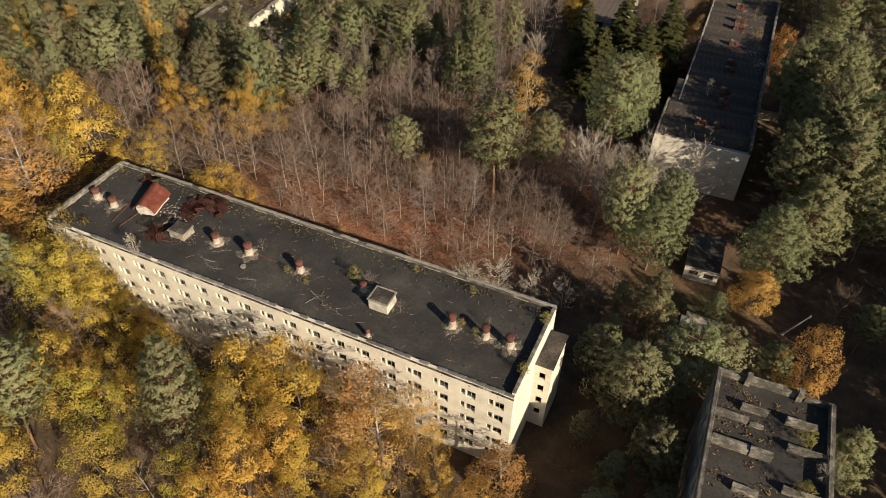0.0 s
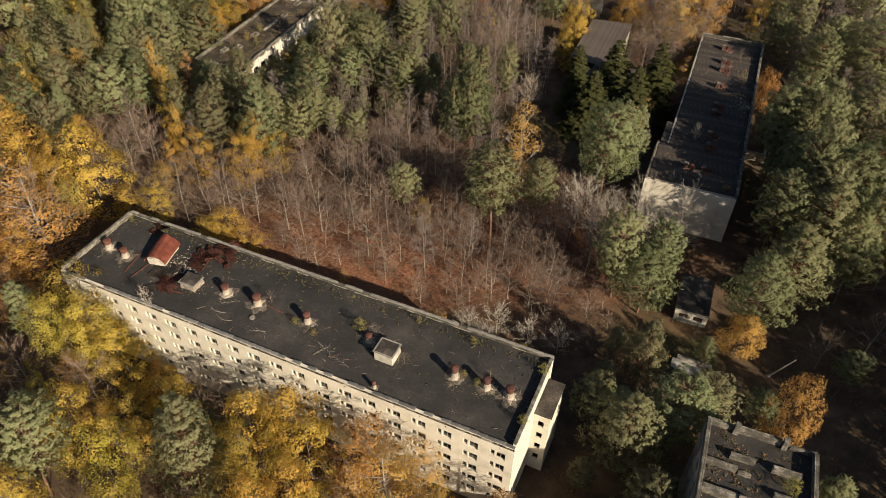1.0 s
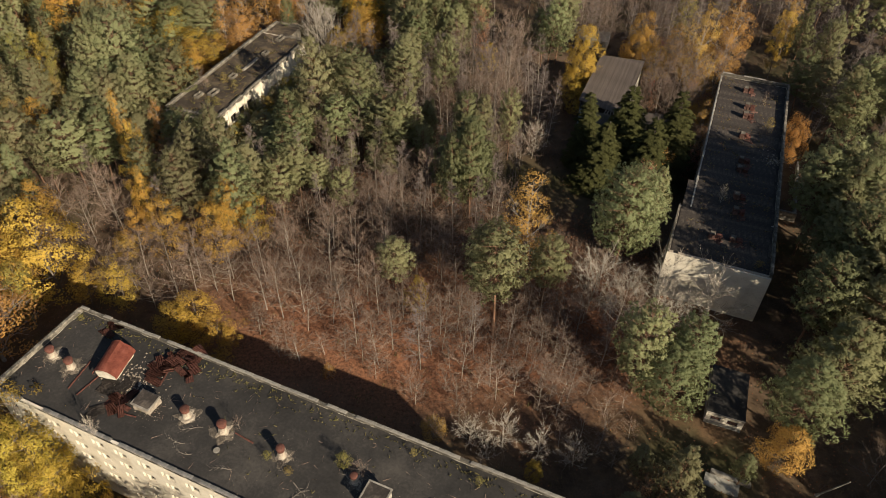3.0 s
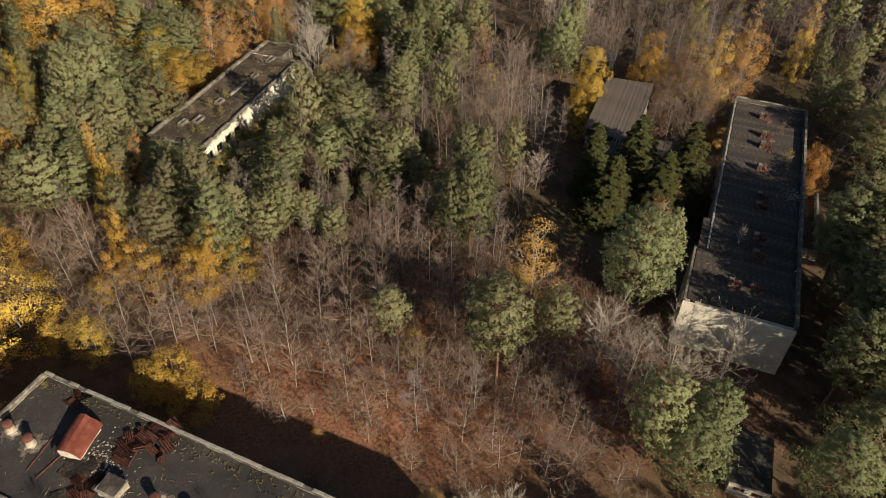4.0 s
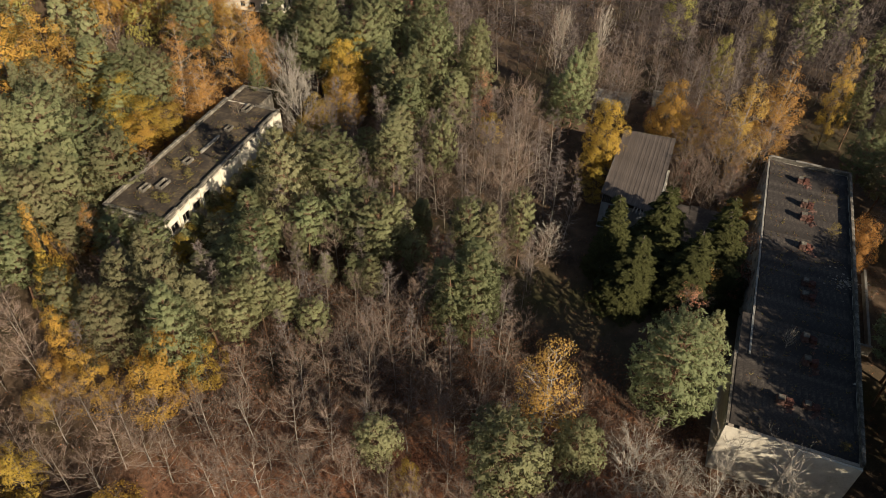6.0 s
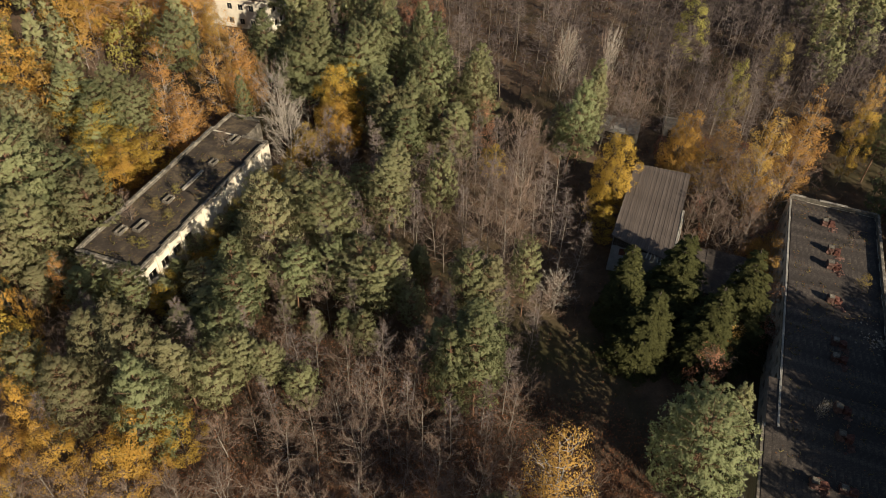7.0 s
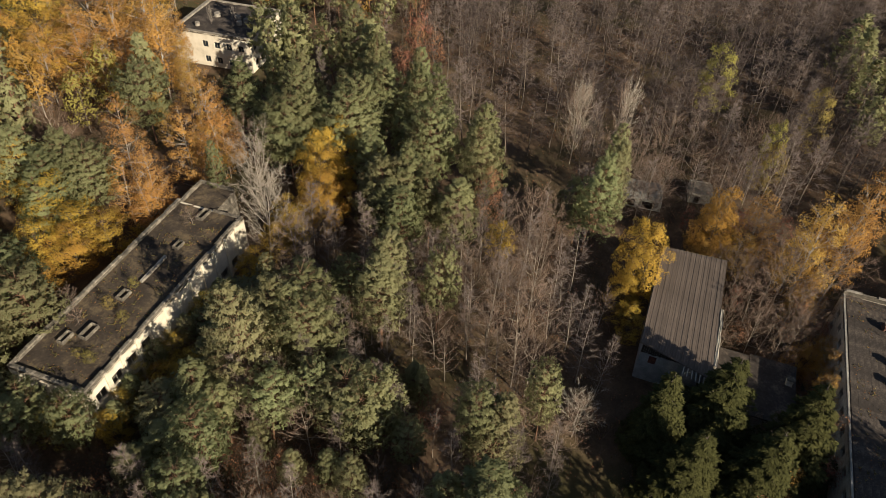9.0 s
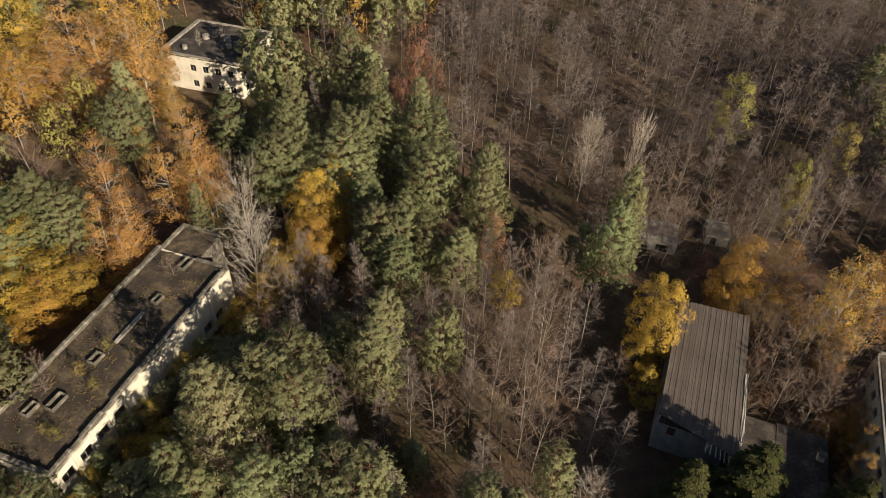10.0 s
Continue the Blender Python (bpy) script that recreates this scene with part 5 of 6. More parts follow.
# where the trees stand: x, y, height, crown radius
LIME_A = [
    (-60.6, 81.9, 18.2, 3.9), (-58.5, 83.5, 17.5, 3.8), (-57.2, 84.6, 22.6, 5.4), (-53, 80.3, 20.5, 4.6), (-50.8, 81.4, 18.2, 4.4), (-42.8, 58.1, 18.2, 4.9),
    (-25.3, 58.8, 18.2, 4.6), (-38.5, 50.8, 18.2, 3.9),
]
YELLOW_A = [
    (2, 51.4, 21, 2.2), (-7.6, 52.2, 13, 4), (-52.4, 52.3, 18.2, 3.9), (-22.6, 52.4, 16.8, 4.4), (-15.5, 53.8, 13, 4.1),
    (-18.4, 55.4, 18.2, 3.6), (-16.3, 61.4, 16.8, 4.7), (-25.1, 65.6, 18.2, 4.8), (-20.1, 65.7, 18.2, 4.8),
    (-50.9, 65.8, 17.7, 4.8), (-23.8, 74.8, 13.4, 3.8), (-47.3, 77.6, 17, 4),
    (15.4, 86, 4.7, 1.4), (-36.6, 109.4, 9.4, 3.9), (-43.9, 112.7, 9.4, 3.7), (-40.9, 113.5, 10.6, 4.5),
]
YELLOW_B = [
    (-2.8, 120.6, 8.3, 2.2), (-62.9, 121, 9.4, 2.7), (-67.9, 122.1, 23.3, 6.6), (-59.3, 132.9, 7.1, 2.2), (-88.8, 133.4, 18.2, 7.1), (-38.6, 135.1, 18.8, 3.7),
    (-57.9, 136.1, 10.6, 2.5), (-35.5, 139, 13, 3.5), (-57.2, 141.3, 16.8, 2.8), (-96.7, 142.5, 18.2, 5.4), (-60.6, 148.6, 21, 3.3), (-64.6, 157.7, 23.8, 2.4),
    (-39.1, 175.5, 8.3, 3.5), (-37.6, 179.1, 7.1, 3), (-44.7, 182.3, 9.4, 3.9), (63.5, 182.3, 7.1, 2.7), (35.6, 189, 9.4, 3), (35.9, 196, 10.6, 3.1),
    (-69.2, 196.8, 10.6, 4), (41.4, 198.6, 25.2, 3.5), (-65.2, 204.4, 11.8, 5), (-32.1, 204.9, 7.1, 3), (-71.6, 205.7, 11.8, 5), (-59.6, 208.4, 11.8, 4.3),
]
YELLOW_C = [
    (54.1, 208.7, 19.6, 3.7), (56.9, 209.1, 10.6, 3.3), (93, 209.6, 19.6, 2.9), (-65.3, 209.7, 13, 5.1), (-28.5, 209.9, 8.3, 3.5), (14, 210.4, 9.4, 2.8),
    (-25.4, 213.5, 10.6, 3.6), (-71.5, 213.9, 16.8, 5.1), (-20.3, 215.3, 16.8, 4.1), (-27, 215.9, 10.6, 3.9), (-19.5, 218.6, 13, 3.7), (-97.7, 219.2, 27.1, 8.7),
    (-78.5, 221, 18.2, 5.7), (-22.9, 223.1, 21, 4), (-21.2, 226.3, 19.1, 4.3), (-107.3, 228.4, 27.1, 7.6), (-18.6, 231.2, 19.1, 3.9), (-96, 233.1, 21, 7),
    (-92.4, 270.5, 22.4, 7.1), (-99.8, 271.7, 21, 6.4), (-102.9, 287.9, 25.2, 9),
]
ORANGE_A = [
    (10.2, 53.8, 13, 4.1), (-10.1, 56.1, 16.6, 4.1), (-5.4, 56.6, 17.9, 4.9), (-1.7, 59.9, 16.6, 3.4), (-8.9, 61.1, 17.9, 4.6), (-4.7, 64.5, 19.3, 4.3),
    (-39.1, 81.1, 19.3, 3.1), (-47.2, 81.8, 9.4, 2.2), (0.6, 93.2, 4.7, 2), (-79.1, 101.6, 17.9, 4.9),
    (-17.2, 104.8, 3.5, 1.2), (-47.3, 107.5, 4.7, 1.7), (-73.1, 107.6, 26, 8.3), (-84.9, 116.1, 19.3, 5.9), (16.9, 126.6, 27, 4.5), (-62.2, 167.4, 16.6, 2.3),
    (65, 167.6, 10.6, 3.1), (-69.9, 188.6, 13, 2.4), (67.3, 197, 26.2, 4.3),
]
ORANGE_B = [
    (74.8, 200.5, 30.4, 4.1), (68.6, 201.6, 23.5, 3.6), (77.8, 204.4, 23.9, 4.7), (-53.2, 217.4, 20.7, 4.7), (-59.5, 218.9, 17.9, 3.7),
    (99.6, 220, 24.8, 2.7), (-49.3, 229.9, 22.1, 4.3), (-43.8, 233.4, 24.8, 4.7), (-46.5, 233.9, 20.7, 4.2), (-64.6, 234.5, 20.7, 4.4), (-47, 240.3, 25.2, 3.9),
    (-59.9, 247.5, 17.9, 2.3), (-56.7, 262, 19.3, 3.9), (-64.7, 266, 30.1, 6.2), (-84.2, 266.9, 23.5, 5.6), (-60.5, 268.6, 17.9, 3.6), (-77.8, 272.6, 26.2, 7.8),
    (-84, 279.6, 27.6, 8), (-72.6, 280.2, 27.6, 8.8),
]
PINES_A = [
    (23.2, 53.8, 11.4, 2.3), (28.1, 54.1, 15.6, 3.3), (51.6, 55.1, 17, 3.5), (-32.5, 59.7, 24.1, 6.1), (-54.8, 59.9, 21.3, 4.8), (28.1, 64.8, 18.8, 6.5),
    (35.6, 69.6, 17, 4.8), (49.6, 71.1, 11.4, 2.5), (24.7, 72.5, 12.8, 3.5), (41, 72.8, 12.8, 4.6), (33.6, 80.3, 16.4, 4), (-65.8, 87.3, 17, 3.8),
    (56.9, 93.2, 18.5, 6.7), (37.7, 97.9, 15.9, 6.7), (63.7, 99.6, 20, 8.1), (40.2, 101, 19.9, 3.7), (74.3, 101.8, 21.3, 5.8), (33.4, 101.9, 21.3, 4.5),
    (69, 105, 26.4, 8.2), (78.9, 106, 25.6, 7.1), (11, 113.7, 24.7, 5.3), (77.8, 114, 26.4, 8.6), (20.1, 120.4, 18.5, 3.6), (-6.1, 122.9, 15.6, 3.3),
]
PINES_B = [
    (9.6, 123.3, 17, 3.4), (73.9, 123.9, 22.7, 5.3), (35.9, 131.4, 24.1, 6.8), (37.6, 137.8, 21.3, 4.4), (43.4, 138.4, 19.9, 3.2), (92, 138.5, 25.6, 9.8),
    (-38.6, 138.6, 25, 6.2), (82.2, 139.6, 22.7, 7.1), (-48.4, 141.5, 21.3, 5.9), (3.9, 145.1, 21.3, 3.9), (-58.1, 145.5, 19.9, 3.2), (-31.5, 146.5, 15.6, 4),
    (-18.4, 146.7, 12.8, 2.9), (7.7, 147.1, 24.1, 5.7), (-40.5, 147.5, 27.7, 6.5), (-36.4, 148.4, 18.5, 4.5), (-49.1, 150.2, 21.3, 5.7), (-24.4, 150.7, 14.2, 2.9),
    (8.1, 150.7, 22.7, 5.3), (2.3, 152.2, 17, 4), (-31.6, 152.8, 17, 4.1), (-76.5, 155.8, 19.9, 5.3), (-70.4, 155.9, 19.9, 4.7), (-10.1, 156.9, 12.8, 3.1),
]
PINES_C = [
    (-18.5, 159.7, 11.4, 2.2), (-13.1, 159.8, 11.4, 2.7), (-29.3, 160.3, 18.5, 4.1), (-39.9, 160.7, 11.5, 4.8), (8.9, 161, 21.3, 4.8), (-77.4, 162.6, 19.9, 4.9),
    (-22.6, 163.5, 12.8, 2.3), (-1.7, 163.8, 12.8, 2.8), (7.5, 164, 21.3, 3.5), (-36.8, 164.9, 11.5, 4.8), (-8, 165.4, 17.2, 4.3), (-29.5, 168, 14.2, 3.6),
    (-11, 168.1, 17.2, 5.5), (-7.9, 168.4, 17.2, 4.5), (-36.5, 169.9, 11.5, 4.8), (-16.6, 170.8, 17, 3.1), (-73.7, 171.9, 19.9, 5.8), (-77.9, 172.3, 21.3, 6.4),
    (-1, 172.3, 14.2, 2), (-12.9, 173.4, 14.2, 3.7), (110.4, 173.9, 22.7, 9.5), (-2, 175.1, 12.8, 3), (-26.3, 175.6, 27.4, 6.6), (-69.3, 176.9, 22.7, 7.2),
]
PINES_D = [
    (-17.7, 179.2, 19.9, 6), (-32.2, 181.4, 11.5, 4.8), (-23.7, 181.6, 21.3, 6.7), (-21.2, 182.5, 19.9, 4.8), (-81.5, 184.6, 26.7, 6.7), (-63.4, 184.7, 19.9, 5.5),
    (-7.5, 187, 22.7, 5.5), (-18.6, 187.6, 19, 5), (-76.5, 189.3, 26.7, 7.5), (-29.3, 189.4, 11.5, 4.8), (-68.3, 189.6, 21.3, 7), (1.8, 190.3, 19.9, 3.4),
    (-6.7, 193.5, 21.3, 4.7), (-4.5, 206.8, 19.9, 5.4), (5, 209.7, 21.3, 5.5), (-85.7, 209.8, 21.3, 6.1), (-7.5, 210, 19.9, 4.6), (-72.3, 211.1, 18.5, 5.2),
    (31, 211.8, 25.6, 5.7), (0.5, 212, 21.3, 4.6), (-8.3, 213.9, 21.3, 7), (29.9, 215, 17.5, 4.3), (-2.2, 215.1, 24.1, 6.2), (-5.7, 215.1, 21.3, 5.3),
]
PINES_E = [
    (-71, 216.2, 19.9, 7), (34.1, 216.5, 25.6, 4.9), (26.9, 218.4, 11.4, 2.5), (-66.5, 219.4, 18.5, 6), (-79.2, 221.8, 21.3, 7.3), (-70.9, 222.1, 21.3, 7.3),
    (11.4, 222.8, 24.1, 5.8), (-11.3, 223.5, 21.3, 4.9), (37, 225.4, 22.7, 3.5), (1.4, 227.6, 24.1, 5.9), (-1.7, 227.8, 21, 5.7), (10.3, 228.7, 24.1, 5.1),
    (-29, 233.3, 21.3, 6.8), (-15.8, 234.5, 22.7, 7.6), (-26.7, 234.9, 22.7, 6.5), (-31.6, 235.9, 19.9, 4.6), (-26.7, 239.6, 26.6, 6.9), (-13.5, 240, 24.1, 6),
    (-2.5, 240.8, 25.6, 6), (2.8, 242.8, 24.1, 5.4), (-40.2, 243.6, 18.5, 4.8), (-9.8, 246.5, 22.7, 7.2), (-63.4, 248.2, 21.3, 6.2), (-40.7, 248.4, 22.7, 6.4),
]
PINES_F = [
    (-28.8, 250.7, 24.1, 6.3), (-12.6, 254.3, 25.6, 5.7), (-18.7, 275.4, 24.1, 6.3), (-34.6, 276.7, 22.7, 5.5),
]
BARE_A = [
    (-35.2, 52, 11.8, 3.2), (-11.5, 53.3, 11.8, 3.7), (-3, 53.4, 11.8, 4.1), (-32.3, 55.1, 10.6, 3.3), (-13.7, 58.5, 11.8, 3.4), (-64.9, 71.5, 14.6, 3.7),
    (-51.9, 74, 14.6, 4.7), (-64.1, 76.9, 13, 4.3), (65.8, 85.3, 9.4, 3.9), (75.8, 88.8, 10.6, 4.5), (75.6, 101.2, 11.8, 5), (84.6, 104.7, 11.8, 4.5),
    (-71.8, 107.9, 24.8, 5.5), (-9.8, 119, 14.6, 3.5), (-23.5, 119.6, 13, 4.9), (-30.5, 120.1, 11.8, 4.5), (-16.8, 120.2, 11.8, 4.5), (-37, 122.1, 11.8, 4.6),
    (-59.2, 122.7, 9.4, 3.9), (-44.5, 124.2, 11.8, 4.2), (-55.5, 124.3, 9.4, 3.9), (-14, 126.1, 13, 4.7), (-19.4, 127.6, 14.6, 5.2), (-44.7, 128.1, 13, 4.7),
]
BARE_B = [
    (-38.4, 128.2, 13, 4.7), (-32.2, 128.3, 13, 4.7), (-25.9, 128.3, 13, 4.7), (-54.9, 128.6, 11.8, 4.3), (-51.2, 131, 11.8, 4.3), (-9.2, 135.5, 15.9, 4.1),
    (12.7, 137.3, 10.6, 3), (-68.2, 138.1, 14.6, 4.5), (-62.3, 139.1, 13, 4), (-0.3, 139.8, 13, 3.6), (-8.7, 142.1, 15.9, 4.1), (-65.7, 143.6, 14.6, 5.2),
    (-5.9, 144.9, 15.9, 4.2), (-2, 149.4, 15.9, 4.3), (16.8, 149.9, 8.3, 2.6), (-12.3, 150.8, 15.9, 3.8), (-23.7, 164.1, 14.6, 3.6), (19.8, 165.7, 9.4, 3.9),
    (-17.1, 165.8, 14.6, 3.7), (23.1, 169.4, 9.4, 3.9), (-25.7, 170.2, 14.6, 3.8), (-20.9, 170.7, 15.9, 3.8), (16.3, 176.7, 17.1, 4.3), (11.7, 178.6, 17.1, 4.4),
]
BARE_C = [
    (14.3, 178.8, 15.9, 3.6), (3.3, 180, 13, 3.2), (10.2, 182.5, 17.1, 4.1), (20.2, 183.8, 14.6, 3.3), (15.4, 184, 20.7, 5.7), (1.6, 184.4, 13, 3.8),
    (-10.1, 184.8, 11.8, 3.8), (63.3, 185.7, 11.8, 4.3), (17.4, 185.9, 19.5, 4.2), (58.1, 186.2, 10.6, 4.4), (71.4, 186.4, 10.6, 2.9), (-9.3, 187.7, 13, 4.3),
    (62.1, 189.1, 14.6, 5.4), (10.9, 189.5, 19.5, 5.2), (68.7, 191.9, 15.9, 6), (31.4, 192.5, 9.4, 2.8), (8, 193, 19.5, 4.4), (58, 193.1, 11.8, 5),
    (18.6, 194.3, 22, 5.3), (63.4, 195.3, 14.6, 6.1), (63, 197.9, 17.1, 6.1), (74.3, 198, 17.1, 5.5), (19.8, 198.4, 19.5, 4), (58.1, 200.9, 11.8, 4.2),
]
BARE_D = [
    (6.6, 205.2, 17.1, 4.2), (22.4, 205.7, 18.4, 4.9), (19.7, 207.6, 20.7, 4.8), (14.4, 208.2, 18.4, 5), (61.6, 211.3, 11.8, 4.5), (-73.9, 231.7, 14.6, 4.8),
    (-38.6, 232.7, 17.1, 4.8), (-80.3, 239.3, 17.1, 5.6), (33.3, 242.3, 20.7, 3.2), (44.3, 244.9, 20.7, 2.3), (31.9, 247.1, 17.8, 3.3),
]
RUSTY_A = [
    (31.2, 80.8, 11, 4), (63.8, 164.1, 8.3, 2.4), (1.2, 171.2, 8.3, 2.8), (12.5, 224.2, 13, 2.4), (13, 228, 13.2, 2.5), (1.8, 230.2, 13.2, 1.5),
    (2.2, 233.4, 15.4, 1.7), (-6.8, 263.2, 18.7, 2.8), (-2.3, 276.1, 19.8, 3.6), (-3.2, 289.1, 22, 4.4),
]
PALE_A = [
    (21.7, 88.2, 5.9, 2.5), (8.6, 89.1, 4.7, 2), (16.6, 89.8, 5.9, 2.5), (6, 91.8, 5.9, 2.5), (11.3, 91.9, 7.1, 3), (40.9, 112.5, 10.6, 3.9),
    (48.8, 116, 13, 5.5), (33.3, 116.4, 11.8, 4), (40.7, 117.5, 13, 5.5), (28.9, 120.5, 13, 5.5), (23.4, 170.7, 8.3, 3.5), (-32.7, 219.9, 13.8, 5.2),
    (-34.5, 225.9, 17.2, 5.9), (34.3, 245.8, 18.4, 2.6), (45.6, 248.5, 18.4, 2.1),
]
SPRUCES_A = [
    (53.5, 162, 22.5, 5.3), (34.9, 167.5, 19.5, 4.1), (43.7, 169, 20, 5.6), (46.5, 158, 18.5, 5.2), (36.3, 159.5, 17, 4.8),
]
OLIVE_A = [
    (73, 229.6, 15.6, 3.7), (73.2, 232.3, 19.5, 3.1), (87.3, 244.2, 20.8, 3.9), (70.4, 261.4, 22.1, 4.9),
]
PINE_ROWS = (PINES_A, PINES_B, PINES_C, PINES_D, PINES_E, PINES_F,)
SPRUCE_ROWS = (SPRUCES_A,)
YELLOW_ROWS = (YELLOW_A, YELLOW_B, YELLOW_C,)
ORANGE_ROWS = (ORANGE_A, ORANGE_B,)
RUSTY_ROWS = (RUSTY_A,)
BARE_ROWS = (BARE_A, BARE_B, BARE_C, BARE_D,)
OLIVE_ROWS = (OLIVE_A,)
PALE_ROWS = (PALE_A,)

for kind, lists in (("pine", PINE_ROWS), ("spruce", SPRUCE_ROWS), ("lime", (LIME_A,)), ("yellow", YELLOW_ROWS), ("orange", ORANGE_ROWS),
                    ("rusty", RUSTY_ROWS), ("bare", BARE_ROWS), ("olive", OLIVE_ROWS), ("pale", PALE_ROWS)):
    for rows in lists:
        stand(kind, rows)

# the bright group at the corner of the white block, rusty trees among the pines, orange birches in the north-west
for kind, x, y, h, r in (("yellow", -20.3, 221.8, 18, 4.6), ("yellow", 38.4, 197.4, 21, 4.4), ("yellow", 37.2, 200.4, 19, 3.6), ("rusty", 59.3, 164.6, 12.5, 3.4), ("rusty", 57.2, 158.8, 11, 2.5), ("pale", -30.4, 209.5, 17, 5.2), ("pine", -34.6, 163.5, 13.5, 4.4), ("olive", -40.9, 182.4, 8, 3.0), ("pine", -33.0, 173.7, 12, 4.0), ("round", 52.9, 68.9, 17.2, 3.6), ("round", 53.2, 88.6, 9.6, 3.7), ("round", 83.2, 169.5, 12.5, 3.6), ("round", 63.8, 181.8, 7.5, 3.0), ("round", 54.6, 209.6, 14, 3.8), ("yellow", -24.2, 218.0, 9.5, 3.8), ("yellow", -28.2, 213.2, 7.5, 3.2), ("yellow", -18.5, 221.0, 10, 3.4),
                         ("rusty", -2.5, 280.8, 19, 4.2), ("rusty", -5.8, 268.3, 16, 3.2), ("rusty", 12.2, 218.8, 17, 3.4), ("rusty", 1.5, 276.0, 18, 3.6),
                         ("orange", -43.3, 235.0, 19, 4.2), ("orange", -54.1, 215.5, 16, 4.8), ("pale", 36.8, 253.4, 14, 4.2), ("pale", 47.5, 252.5, 13, 3.0)):
    plant(kind, x, y, h, r)
for k in range(26):
    x, y = random.uniform(-98, -62), random.uniform(262, 292)
    if free(x, y, 3.4):
        plant("orange", x, y, random.uniform(18, 22), random.uniform(3.6, 4.6))

MASS = []


def wood_of(area, count, mix, gap, h=(9, 14), slender=0.3, mass=False):
    """Fill a quadrilateral of the plan with a mixture of trees, none closer than gap."""
    a, b, c, d = [Vector((*p, 0)) for p in area]
    kinds = [k for k, n in mix for _ in range(n)]
    made = tries = 0
    while made < count and tries < count * 14:
        tries += 1
        u, v = random.random(), random.random()
        p = a.lerp(b, u).lerp(d.lerp(c, u), v)
        if not free(p.x, p.y, gap):
            continue
        kind = random.choice(kinds)
        tall = random.uniform(*h) * {"pine": 1.15, "slim": 1.1, "bare": 0.8, "rusty": 0.7}.get(kind, 1.0)
        wide = tall * slender * random.uniform(0.75, 1.2) * {"slim": 0.6, "bare": 1.25, "pine": 0.82}.get(kind, 1.0)
        if mass:
            MASS.append((kind, p.x, p.y, tall, wide))
            STANDING.append((p.x, p.y))
        else:
            plant(kind, p.x, p.y, tall, wide)
        made += 1


random.seed(23)
# thicket behind the long block
wood_of([(-42, 124), (20, 96), (44, 122), (-22, 152)], 96, [("bare", 9), ("slim", 1)], 2.9, (11, 15), 0.28)
wood_of([(-80, 130), (-42, 112), (-22, 150), (-70, 165)], 26, [("bare", 6), ("slim", 2), ("yellow", 1)], 4.0, (12, 16), 0.27)
wood_of([(-34, 112), (28, 86), (40, 112), (-20, 130)], 60, [("bare", 1)], 2.1, (6, 9), 0.34)
# young growth in the middle
wood_of([(-40, 150), (14, 138), (22, 172), (-34, 176)], 46, [("slim", 7), ("pine", 1), ("bare", 1)], 3.4, (12, 16), 0.25)
wood_of([(-32, 176), (30, 172), (28, 215), (-26, 215)], 52, [("slim", 7), ("bare", 1), ("pine", 1)], 3.6, (13, 18), 0.25)
# bushes round the barn
wood_of([(54, 194), (70, 190), (74, 215), (54, 222)], 20, [("bare", 3), ("rusty", 1), ("orange", 1)], 3.4, (9, 14), 0.3)
# in front of the long block
wood_of([(-100, 44), (4, 22), (8, 52), (-66, 84)], 50, [("yellow", 4), ("lime", 2), ("orange", 2), ("bare", 3)], 4.2, (11, 15), 0.27)
wood_of([(-110, 72), (-68, 90), (-62, 110), (-110, 126)], 18, [("yellow", 4), ("orange", 3), ("bare", 2)], 4.6, (13, 18), 0.26)
for k in range(34):
    p = LONG_AT @ Vector((random.uniform(1, 66), random.uniform(-15, -4.5), 0))
    if free(p.x, p.y, 2.8):
        kind = random.choice(["yellow", "lime", "orange", "bare", "bare"])
        plant(kind, p.x, p.y, random.uniform(9.5, 13.5), random.uniform(2.4, 3.6))
# east side
wood_of([(74, 96), (96, 92), (104, 138), (84, 126)], 5, [("pine", 1)], 4.4, (20, 23), 0.24)
wood_of([(76, 56), (112, 44), (118, 150), (86, 100)], 16, [("pine", 5), ("bare", 2)], 4.6, (15, 21), 0.26)
wood_of([(57, 172), (63, 168), (73, 192), (66, 196)], 16, [("bare", 3), ("orange", 2), ("rusty", 1)], 2.6, (8, 13), 0.3)
wood_of([(54, 62), (76, 44), (96, 84), (62, 88)], 7, [("pine", 2), ("bare", 3)], 3.4, (8, 12), 0.32)
# this pine stand, out of view, is added to shade the clearing by the hut
wood_of([(72, 50), (112, 44), (116, 90), (84, 90)], 24, [("pine", 1)], 4.6, (17, 22), 0.25)
wood_of([(82, 140), (106, 140), (122, 216), (96, 212)], 34, [("pine", 3), ("slim", 4)], 4.4, (15, 20), 0.26)
wood_of([(18, 42), (34, 38), (36, 58), (20, 80)], 8, [("pine", 4), ("bare", 1)], 4.2, (7, 10), 0.32)
wood_of([(24, 68), (52, 68), (60, 82), (24, 90)], 6, [("pine", 4), ("bare", 1)], 4.2, (6, 9), 0.32)
# added row of tall pines, mostly out of view, to shade the southern roof
for k in range(22):
    p = EAST_AT @ Vector((random.uniform(24, 34), -8 + 1.7 * k + random.uniform(-1, 1), 0))
    if free(p.x, p.y, 2.4):
        plant("pine", p.x, p.y, random.uniform(24, 27), random.uniform(4.4, 5.4))
for k in range(20):
    p = EAST_AT @ Vector((random.uniform(-8, -2.5), 26 + 2.2 * k + random.uniform(-1, 1), 0))
    if free(p.x, p.y, 2.0):
        plant(random.choice(["bare", "bare", "rusty", "bare", "orange"]), p.x, p.y, random.uniform(8, 13), random.uniform(2.6, 4.0))
